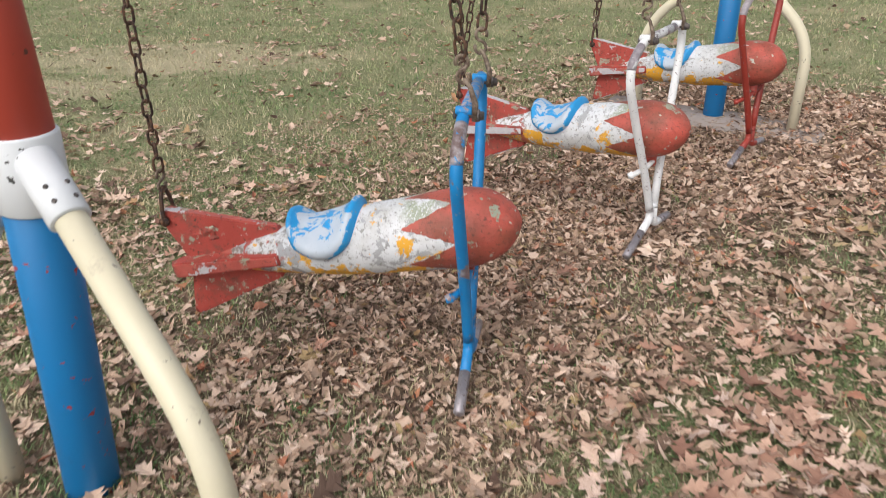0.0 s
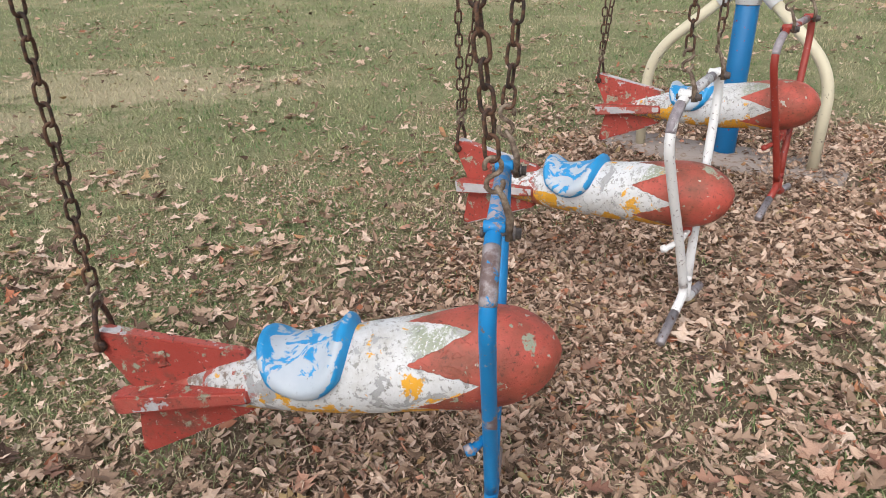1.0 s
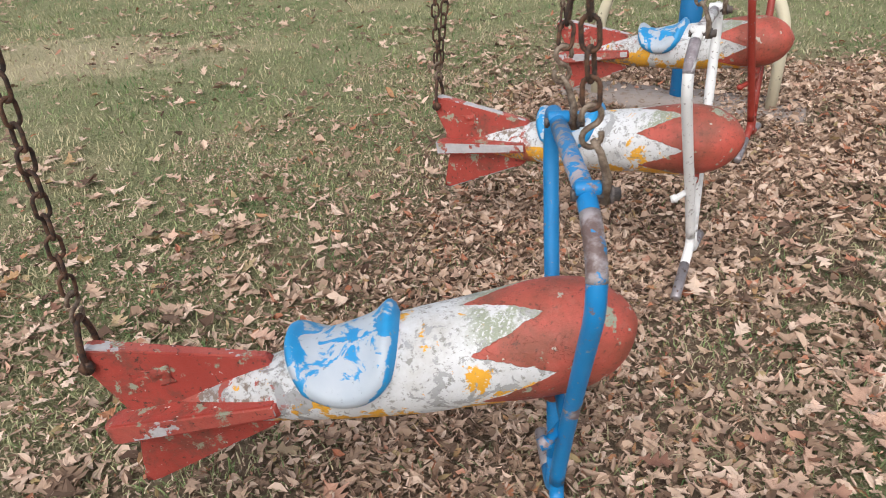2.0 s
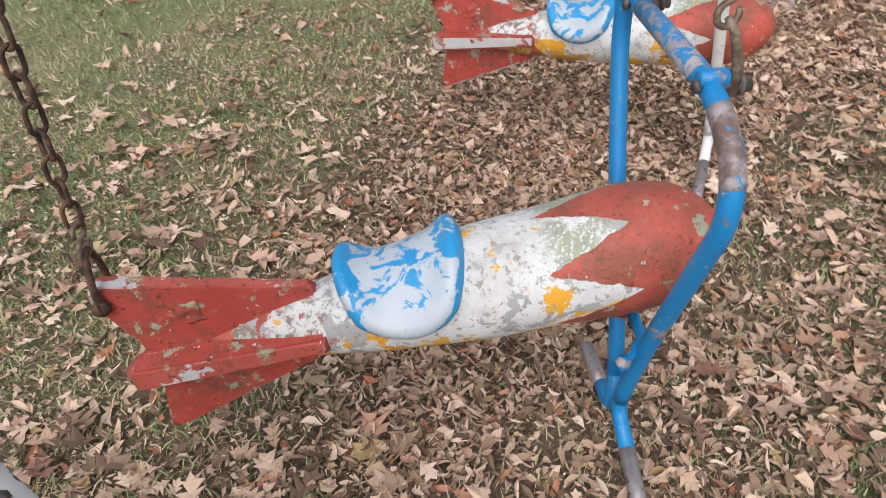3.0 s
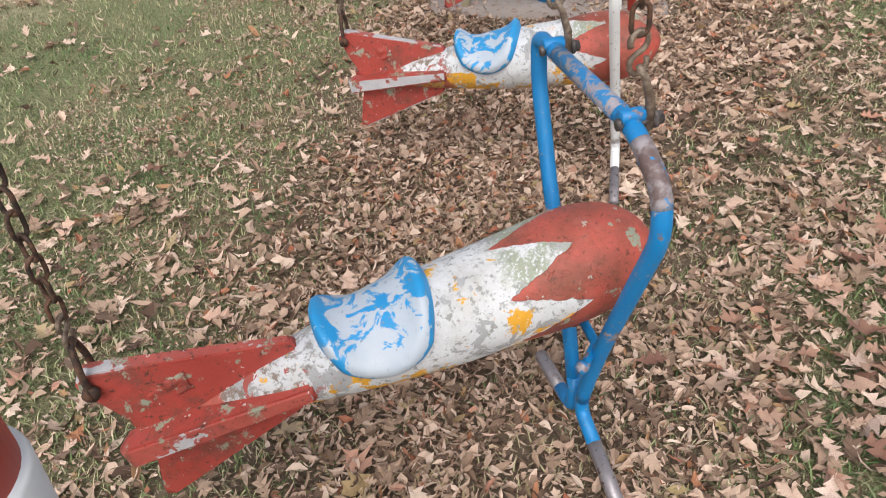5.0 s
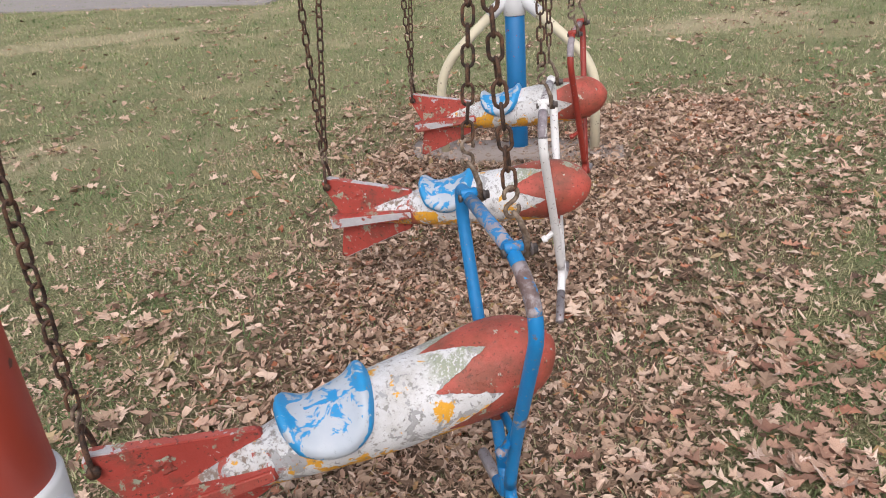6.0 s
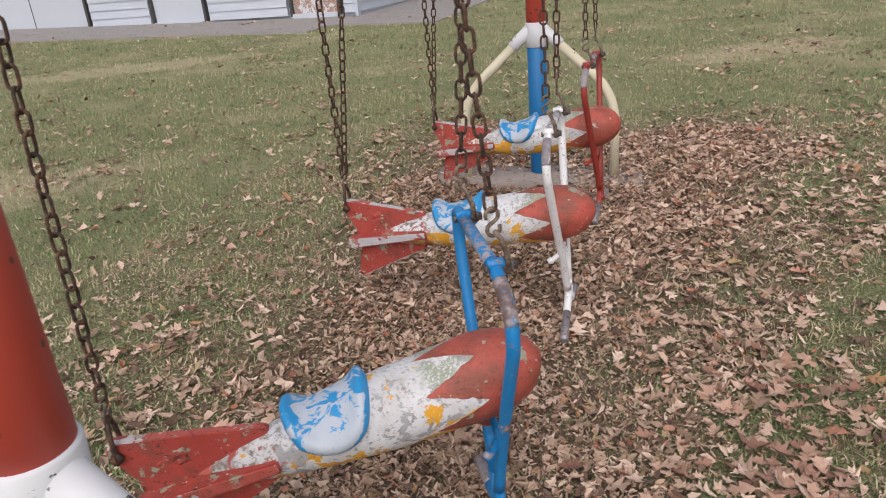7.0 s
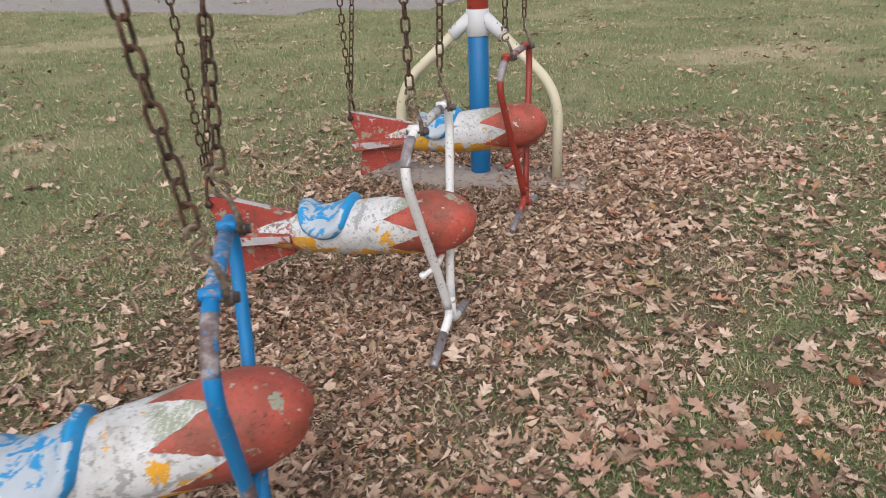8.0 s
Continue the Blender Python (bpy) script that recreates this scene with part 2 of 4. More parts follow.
def ground_paint():
    """Soil and matted litter under the swings, turf elsewhere."""
    k = Nodes("lawn_and_litter")
    sep = k.node("ShaderNodeSeparateXYZ")
    vec = k.coords()
    k.put(sep.inputs[0], vec)
    x, y, z = sep.outputs
    across = k.math("SUBTRACT", k.math("MULTIPLY", k.math("ADD", x, 0.634), 0.857), k.math("MULTIPLY", k.math("SUBTRACT", y, 1.595), 0.516))
    along = k.math("ADD", k.math("MULTIPLY", k.math("ADD", x, 0.634), 0.516), k.math("MULTIPLY", k.math("SUBTRACT", y, 1.595), 0.857))
    wob = k.math("MULTIPLY_ADD", k.noise(1.1, 5, 0.65), 1.6, -0.8)
    far_side = k.math("MULTIPLY_ADD", along, 0.12, k.math("ADD", across, wob))
    near_side = k.math("MULTIPLY_ADD", along, -0.27, k.math("ADD", across, wob))
    bare = k.math("MULTIPLY", k.math("MULTIPLY", k.step(far_side, -1.0, -0.2), k.step(near_side, 0.85, 0.25)), k.math("MULTIPLY", k.step(k.math("ADD", along, wob), 6.2, 4.6), k.step(k.math("ADD", along, wob), -1.7, -0.7)))
    soil = k.mix(k.noise(22, 6, 0.7), (0.11, 0.075, 0.055), (0.33, 0.235, 0.175))
    turf = k.mix(k.step(k.noise(75, 7, 0.75), 0.36, 0.64), (0.11, 0.125, 0.058), (0.31, 0.31, 0.17))
    straw = k.step(k.noise(0.55, 5, 0.6), 0.50, 0.66)
    turf = k.mix(k.math("MULTIPLY", straw, 0.5), turf, k.mix(k.noise(30, 6, 0.7), (0.28, 0.24, 0.14), (0.54, 0.46, 0.31)))
    turf = k.mix(k.math("MULTIPLY", straw_here(k), 0.5), turf, (0.50, 0.42, 0.29))
    col = k.mix(k.math("MULTIPLY", bare, 0.9), turf, soil)
    col = k.mix(k.step(k.noise(18, 6, 0.75), 0.62, 0.68), col, (0.44, 0.31, 0.22))
    k.bump(k.noise(40, 7, 0.75), 1.0, 0.02)
    return k.done(col, 0.9, 0.0, 0.15)


def concrete_paint():
    k = Nodes("weathered_concrete")
    col = k.mix(k.noise(6, 7, 0.65), (0.22, 0.20, 0.195), (0.35, 0.325, 0.32))
    col = k.mix(k.step(k.noise(90, 3, 0.6), 0.6, 0.7), col, (0.16, 0.14, 0.13))
    k.bump(k.noise(70, 5, 0.7), 0.4, 0.003)
    return k.done(col, 0.85)


def footing_paint():
    k = Nodes("dusty_footing_concrete")
    col = k.mix(k.noise(5, 7, 0.65), (0.25, 0.205, 0.185), (0.40, 0.345, 0.315))
    col = k.mix(k.step(k.noise(16, 7, 0.72), 0.52, 0.62), col, (0.24, 0.17, 0.13))
    k.bump(k.noise(60, 5, 0.7), 0.4, 0.003)
    return k.done(col, 0.9)


def plain_paint(name, a, b, rough=0.5, scale=2.5):
    k = Nodes(name)
    vec = k.shifted()
    k.bump(k.noise(scale * 8, 4, 0.6, vec), 0.15, 0.002)
    return k.done(k.mix(k.noise(scale, 6, 0.65, vec), a, b), rough)


M_BODY, M_BODY_LESS, M_SADDLE = body_paint("rocket_body_paint", 0.07, 0.10), body_paint("rocket_body_paint_sound", 0.03, 0.25), saddle_paint()
M_FIN_EDGE_WORN = fin_paint("worn_fin_edge_paint", 0.47, (0.50, 0.16, 0.13))
M_FIN, M_FIN_EDGE = fin_paint("fin_paint", 0.66), fin_paint("fin_edge_paint", 0.56, (0.54, 0.13, 0.10))
M_PIPE_BLUE = pipe_paint("blue_pipe_paint", (0.004, 0.160, 0.42), (0.008, 0.225, 0.53), (0.17, 0.12, 0.13), 0.60)
M_PIPE_WHITE = pipe_paint("white_pipe_paint", (0.68, 0.68, 0.69), (0.78, 0.78, 0.78), (0.17, 0.12, 0.11), 0.625, 50)
M_PIPE_RED = pipe_paint("red_pipe_paint", (0.24, 0.028, 0.02), (0.34, 0.045, 0.03), (0.20, 0.13, 0.13), 0.68)
M_RUBBED = {M_PIPE_BLUE: pipe_paint("rubbed_blue_paint", (0.004, 0.160, 0.42), (0.02, 0.23, 0.50), (0.13, 0.085, 0.08), 0.40, 40),
            M_PIPE_WHITE: pipe_paint("rubbed_white_paint", (0.50, 0.50, 0.51), (0.62, 0.62, 0.62), (0.20, 0.17, 0.19), 0.36),
            M_PIPE_RED: pipe_paint("rubbed_red_paint", (0.24, 0.03, 0.02), (0.34, 0.05, 0.035), (0.25, 0.22, 0.24), 0.36)}
M_SCUFFED = {M_PIPE_BLUE: pipe_paint("scuffed_blue_paint", (0.004, 0.160, 0.42), (0.03, 0.23, 0.50), (0.28, 0.25, 0.29), 0.50, 45),
             M_PIPE_WHITE: pipe_paint("scuffed_white_paint", (0.50, 0.50, 0.51), (0.62, 0.62, 0.62), (0.20, 0.17, 0.19), 0.50, 24),
             M_PIPE_RED: pipe_paint("scuffed_red_paint", (0.24, 0.03, 0.02), (0.34, 0.05, 0.035), (0.27, 0.24, 0.26), 0.46, 24)}
M_STEEL = bare_steel()
M_CHAIN = rusty_metal("rusty_chain", (0.035, 0.024, 0.020), (0.15, 0.075, 0.045))
M_BOLT = rusty_metal("galvanised_bolt", (0.05, 0.045, 0.045), (0.16, 0.13, 0.12), 0.55)
M_HOOK = rusty_metal("worn_hook", (0.10, 0.065, 0.045), (0.28, 0.22, 0.17), 0.6)
M_POST_BLUE = post_paint("blue_post_paint", (0.001, 0.130, 0.34), (0.003, 0.165, 0.41), (0.30, 0.03, 0.03))
M_POST_RED = post_paint("red_post_paint", (0.33, 0.040, 0.024), (0.42, 0.055, 0.032), (0.10, 0.03, 0.02))
M_COLLAR = post_paint("white_collar_paint", (0.58, 0.60, 0.63), (0.66, 0.67, 0.69), (0.05, 0.05, 0.05))
M_LEG = post_paint("cream_leg_paint", (0.58, 0.525, 0.37), (0.66, 0.61, 0.47), (0.20, 0.17, 0.13))
M_LITTER, M_OAK, M_GRASS, M_GROUND = litter_paint(), oak_paint(), grass_paint(), ground_paint()
M_CONCRETE = concrete_paint()
M_SIDING = plain_paint("white_siding", (0.41, 0.45, 0.52), (0.50, 0.54, 0.60))
M_DOOR = plain_paint("white_door", (0.43, 0.47, 0.53), (0.53, 0.57, 0.62), 0.45, 0.8)
M_FRAME = plain_paint("dark_frame", (0.03, 0.03, 0.035), (0.07, 0.065, 0.06))
M_RUSTY = pipe_paint("rusty_door", (0.50, 0.52, 0.54), (0.60, 0.61, 0.62), (0.33, 0.16, 0.08), 0.60, 6, 0.14)
M_ROOF = plain_paint("grey_shingle", (0.07, 0.07, 0.075), (0.14, 0.13, 0.13), 0.9)


# ---- mesh helpers ----
def part(name, bm, material, parent=None, label="", smooth=True):
    """Links a bmesh as one mesh object under a thing or a part."""
    mesh = bpy.data.meshes.new(name)
    bmesh.ops.recalc_face_normals(bm, faces=bm.faces)
    bm.to_mesh(mesh)
    bm.free()
    for m in material if isinstance(material, tuple) else (material,):
        mesh.materials.append(m)
    for p in mesh.polygons:
        p.use_smooth = smooth
    ob = new(name, mesh)
    ob.parent = parent
    if label:
        tagged(ob, label)
    return ob


def sub(name, mesh, parent, m):
    ob = new(name, mesh)
    ob.parent = parent
    ob.matrix_basis = m
    return ob


def box(bm, lo, hi, bevel=0.0):
    g = bmesh.ops.create_cube(bm, size=1.0)
    for v in g["verts"]:
        v.co = Vector([lo[i] + (v.co[i] + 0.5) * (hi[i] - lo[i]) for i in range(3)])
    if bevel:
        bmesh.ops.bevel(bm, geom=list({e for v in g["verts"] for e in v.link_edges}), offset=bevel, segments=2, affect="EDGES")


def round_path(points, radius, steps=6):
    """Points joined by straight runs, with the corners rounded."""
    pts = [Vector(p) for p in points]
    out = [pts[0]]
    for a, b, c in zip(pts, pts[1:], pts[2:]):
        r = min(radius, (a - b).length * 0.48, (c - b).length * 0.48)
        p, q = b + (a - b).normalized() * r, b + (c - b).normalized() * r
        for i in range(steps + 1):
            t = i / steps
            out.append(p * (1 - t) ** 2 + b * 2 * t * (1 - t) + q * t * t)
    return out + [pts[-1]]


def tube(bm, path, radius, sides=14, caps=True, closed=False):
    """A round bar along a path; radius may be a number or a list."""
    path = [Vector(p) for p in path]
    n = len(path)
    rad = radius if isinstance(radius, list) else [radius] * n
    rings, up = [], None
    for i, p in enumerate(path):
        a = path[i - 1] if (i or closed) else path[i]
        b = path[(i + 1) % n] if (i < n - 1 or closed) else path[i]
        t = (b - a).normalized()
        if up is None:
            up = t.orthogonal().normalized()
        up = (up - t * up.dot(t)).normalized()
        side = t.cross(up)
        rings.append([bm.verts.new(p + (up * math.cos(s) + side * math.sin(s)) * rad[i]) for s in (2 * math.pi * k / sides for k in range(sides))])
    for r, q in zip(rings, rings[1:] + ([rings[0]] if closed else [])):
        for k in range(sides):
            bm.faces.new((r[k], r[(k + 1) % sides], q[(k + 1) % sides], q[k]))
    if caps and not closed:
        bm.faces.new(rings[0])
        bm.faces.new(rings[-1])


def lathe(bm, profile, sides=48):
    """A solid of revolution about x; profile: (x, radius)."""
    tube(bm, [(x, 0, 0) for x, r in profile], [max(r, 0.0008) for x, r in profile], sides)


def curve_between(profile, x):
    for (a, ra), (b, rb) in zip(profile, profile[1:]):
        if a <= x <= b:
            t = (x - a) / (b - a)
            return ra + (rb - ra) * t
    return profile[-1][1]


# ---- lie of the land ----
BEAM = Vector((0.516, 0.857, 0))
ACROSS = Vector((0.857, -0.516, 0))
POST_A, POST_B = Vector((-0.638, 1.592, 0)), Vector((1.557, 5.233, 0))


def rise(x, y):
    """The lawn climbs gently towards the building."""
    d = np.maximum(0, np.asarray(y, float) - 6.0)
    return 0.03 * d * d / (d + 1.0)


def bumps(x, y):
    return 0.012 * np.sin(x * 3.1 + 1.3 * np.sin(y * 1.7)) * np.sin(y * 2.7 + 0.8) + 0.008 * np.sin(x * 7.3 + y * 5.1)


def lawn(x, y):
    return rise(x, y) + bumps(np.asarray(x, float), np.asarray(y, float))


def ground():
    n = 150
    u = np.linspace(-1, 1, n)
    w = 12 * u + 390 * u ** 7
    gx, gy = np.meshgrid(w + 1, w + 5)
    gz = lawn(gx, gy) - 0.012
    far = np.hypot(gx - 1, gy - 5)
    gz = np.where(far > 40, np.minimum(gz, 1.2), gz)
    verts = np.stack([gx, gy, gz], -1).reshape(-1, 3)
    i = np.arange(n * n).reshape(n, n)
    faces = np.stack([i[:-1, :-1], i[:-1, 1:], i[1:, 1:], i[1:, :-1]], -1).reshape(-1, 4)
    mesh = bpy.data.meshes.new("ground")
    mesh.from_pydata(verts.tolist(), [], faces.tolist())
    mesh.materials.append(M_GROUND)
    for p in mesh.polygons:
        p.use_smooth = True
    return tagged(new("ground", mesh), "autumn lawn with bare soil and matted leaves under the swings", "ground", kind="structure")


GROUND = ground()

# ---- the swing frame ----


def support_post(base, collar, left, right, top, red_top, flare, lean):
    """Painted steel post with a sleeve collar from which two bent legs come down."""
    thing = new("swing_post")
    thing.location = base
    r = 0.064

    def drum(name, z0, z1, rad, m, label):
        bm = bmesh.new()
        tube(bm, [(lean * min(0.0, z - collar - 0.10), 0, z) for z in (z0, z0 + 0.003, z1 - 0.003, z1)], [rad - 0.003, rad, rad, rad - 0.003], 40)
        return part(name, bm, m, thing, label)

    drum("lower_tube", -0.05, collar, r, M_POST_BLUE, "blue painted steel tube with red flecks")
    drum("upper_tube", collar + 0.14, red_top, r, M_POST_RED, "red painted steel tube")
    drum("top_sleeve", red_top - 0.02, top, r + 0.006, M_POST_BLUE, "blue painted steel sleeve")
    sleeve = drum("collar", collar, collar + 0.158, r + 0.007, M_COLLAR, "white painted leg collar with bolt heads")
    for foot, splay in ((left, 1.0), (right, flare)):
        out = Vector((foot[0], foot[1], 0))
        d = out.normalized()
        start, knee, end = d * 0.04 + Vector((0, 0, collar + 0.115)), out * splay + Vector((0, 0, collar - 0.31)), out + Vector((0, 0, -0.04))
        slope = (knee - start).normalized()
        bm = bmesh.new()
        tube(bm, [start, start + slope * 0.16, start + slope * 0.163], [0.040, 0.040, 0.036], 24)
        part("socket", bm, M_COLLAR, sleeve, "white leg socket")
        side = slope.cross(Vector((0, 0, 1))).normalized()
        for q, s in itertools.product((0.10, 0.135), (-0.5, 0.5)):
            nrm = (slope.cross(side) * -math.cos(s) + side * math.sin(s)).normalized()
            bm = bmesh.new()
            p = start + slope * q
            tube(bm, [p + nrm * 0.036, p + nrm * 0.043], 0.005, 6)
            part("bolt_head", bm, M_BOLT, sleeve)
        bm = bmesh.new()
        tube(bm, round_path([start + slope * 0.12, knee, end], 0.19, 10), 0.031, 24)
        part("leg", bm, M_LEG, thing, "cream painted bent steel leg with chips")
    return tagged(thing, "red, white and blue painted steel swing post with cream legs", "swing post", "swing posts")


support_post(POST_A, 0.765, (-0.285, -0.005), (0.42, -0.31), 2.5, 1.36, 1.17, 0.085)
support_post(POST_B, 0.872, (-0.49, 0.14), (0.40, -0.345), 2.5, 1.46, 1.0, 0.0)


def top_beam():
    """The rail out of sight overhead, which carries the chains."""
    thing = new("overhead_beam")
    bm = bmesh.new()
    tube(bm, [POST_A + Vector((0, 0, 2.52)) - BEAM * 0.15, POST_B + Vector((0, 0, 2.52)) + BEAM * 0.15], 0.055, 20)
    part("rail", bm, M_POST_RED, thing)
    for along in (0.41, 0.585, 1.125, 1.87, 1.95, 2.37, 2.49, 3.16, 3.19, 3.67, 3.70):
        c = POST_A + BEAM * along + Vector((0, 0, 2.46))
        bm = bmesh.new()
        tube(bm, [c - ACROSS * 0.46, c + ACROSS * 0.46], 0.02, 12)
        part("crossbar", bm, M_STEEL, thing)
    return tagged(thing, "painted steel rail with crossbars resting on the posts", "swing beam")


top_beam()

# ---- rockets ----
PROFILE = [(0.045, 0.0206), (0.09, 0.0286), (0.16, 0.0416), (0.26, 0.0606), (0.34, 0.0743), (0.42, 0.0848), (0.52, 0.0979), (0.62, 0.1073), (0.7, 0.1085),
           (0.79, 0.1138), (0.86, 0.1179), (0.91, 0.1159), (0.955, 0.1076), (0.99, 0.094), (1.018, 0.0749), (1.04, 0.0487), (1.053, 0.0247), (1.058, 0.006)]
SIZE = 0.968


def smooth_profile(n=70):
    """The hull's outline, rounded between its stations."""
    xs = np.array([p[0] for p in PROFILE])
    t = np.linspace(0, 1, len(xs))
    u = np.linspace(0, 1, n)
    x, r = np.interp(u, t, xs), np.interp(u, t, [p[1] for p in PROFILE])
    for _ in range(6):
        x[1:-1] = (x[:-2] + 2 * x[1:-1] + x[2:]) / 4
        r[1:-1] = (r[:-2] + 2 * r[1:-1] + r[2:]) / 4
    return [(float(a), float(b)) for a, b in zip(x, r)]


def rocket_body(parent, coat):
    bm = bmesh.new()
    lathe(bm, smooth_profile(), 56)
    for v in bm.verts:
        d = 0.0016 * noise.noise(v.co * 9) + 0.0008 * noise.noise(v.co * 31)
        v.co += Vector((0, v.co.y, v.co.z)).normalized() * d if abs(v.co.y) + abs(v.co.z) > 1e-4 else Vector()
    return part("rocket_body", bm, coat, parent, "peeling white, yellow and grey fuselage with a zigzag red nose")


FIN_TOP = [(-0.050, 0.158), (-0.048, 0.180), (-0.024, 0.192), (0.320, 0.086), (0.335, 0.050), (0.20, 0.012), (0.04, 0.0), (-0.004, 0.028)]
FIN_SIDE = [(-0.046, 0.042), (-0.046, 0.058), (-0.034, 0.064), (0.325, 0.083), (0.338, 0.050), (0.20, 0.012), (0.04, 0.0), (-0.030, 0.012)]
FIN_BOTTOM = [(-0.050, 0.150), (-0.056, 0.172), (-0.036, 0.180), (0.290, 0.086), (0.305, 0.050), (0.20, 0.012), (0.04, 0.0), (-0.012, 0.040)]


def fin(parent, turn, outline, edge):
    """A thick cast fin, swept back, with a flat outer edge and a stout root."""
    bm = bmesh.new()
    stout = 1.25 if outline is FIN_SIDE else 1.0
    thick = [stout * ((0.020 - 0.022 * max(0.0, x)) if h > 0.06 else 0.022) for x, h in outline]
    a = [bm.verts.new((x, -t, h)) for (x, h), t in zip(outline, thick)]
    b = [bm.verts.new((x, t, h)) for (x, h), t in zip(outline, thick)]
    bm.faces.new(a)
    bm.faces.new(b[::-1])
    n = len(outline)
    for i in range(n):
        f = bm.faces.new((a[i], b[i], b[(i + 1) % n], a[(i + 1) % n]))
        f.material_index = 1 if i in (1, 2) else 0
    bmesh.ops.triangulate(bm, faces=[f for f in bm.faces if len(f.verts) > 4])
    sharp = [e for e in bm.edges if len(e.link_faces) == 2 and e.calc_face_angle(0) > 0.5]
    bmesh.ops.bevel(bm, geom=sharp, offset=0.005, segments=2, affect="EDGES", material=-1, clamp_overlap=True)
    bmesh.ops.rotate(bm, verts=bm.verts, cent=(0, 0, 0), matrix=Matrix.Rotation(turn, 3, "X"))
    ob = part("fin", bm, (M_FIN, edge), parent, "chipped red cast tail fin")
    for p in ob.data.polygons:
        p.use_smooth = p.area < 2e-4
    return ob


def emblem(parent, side):
    """A small raised cast plate on the upper fin, its lettering worn away."""
    bm = bmesh.new()
    box(bm, (0.038, 0.008, 0.074), (0.122, 0.0205, 0.116))
    bmesh.ops.subdivide_edges(bm, edges=bm.edges[:], cuts=9, use_grid_fill=True)
    for v in bm.verts:
        if v.co.y > 0.02:
            v.co.y += 0.007 * max(-0.35, noise.noise(v.co * 75 + Vector((1, 4, 2)))) - 0.001
    for v in bm.verts:
        v.co.y = v.co.y * side
        v.co += Vector((noise.noise(v.co * 60), 0.3 * noise.noise(v.co * 80), noise.noise(v.co * 70 + Vector((3, 1, 2))))) * 0.007
    return part("emblem", bm, M_FIN, parent, "worn raised plate under thick red paint")


def saddle(parent):
    """A blue cast seat draped over the back: high lips before and behind, round thick flaps."""
    prof = smooth_profile()
    bm = bmesh.new()
    nu, nv = 32, 52
    centre, half_len, half_ang = 0.484, 0.121, radians(95)
    grid = []
    for i in range(nu + 1):
        row = []
        u = -1 + 2 * i / nu
        for j in range(nv + 1):
            v = -1 + 2 * j / nv
            uu, vv = u * math.sqrt(1 - 0.46 * v * v), v * math.sqrt(1 - 0.46 * u * u)
            x, ang = centre + uu * half_len, vv * half_ang
            r = curve_between(prof, x)
            top = max(0.0, math.cos(ang)) ** 1.3 if abs(ang) < math.pi / 2 else 0.0
            back, front = max(0.0, (-uu - 0.25) / 0.75), max(0.0, (uu - 0.35) / 0.65)
            seat = 0.023 + top * (0.034 * back ** 1.6 + 0.004 * front ** 1.5 - 0.013 * (1 - uu * uu))
            edge = math.sqrt(min(1.0, uu * uu + vv * vv))
            swell = 0.012 * math.exp(-((edge - 0.84) / 0.16) ** 2)
            roll = math.sqrt(max(0.0, 1 - max(0.0, (max(abs(u), abs(v)) - 0.78) / 0.22) ** 2.2))
            rad = r + (seat + swell) * roll - 0.006 * (1 - roll)
            row.append(bm.verts.new((x, math.sin(ang) * rad, math.cos(ang) * rad)))
        grid.append(row)
    for r, q in zip(grid, grid[1:]):
        for j in range(nv):
            bm.faces.new((r[j], r[j + 1], q[j + 1], q[j]))
    return part("saddle", bm, M_SADDLE, parent, "worn blue cast saddle rubbed pale grey")


PIPE = 0.0160
FRONT = [(-0.022, 0.15), (-0.045, 0.22), (-0.105, 0.37), (-0.166, 0.50), (-0.212, 0.605), (-0.258, 0.715), (-0.246, 0.79), (-0.152, 0.850)]
REAR = [(0.236, 0.868), (0.230, 0.775), (0.165, 0.585), (0.100, 0.42), (0.045, 0.26), (0.022, 0.15)]
STRAPS = ((-0.139, 0.852), (0.165, 0.864))
BAR_X = 0.862


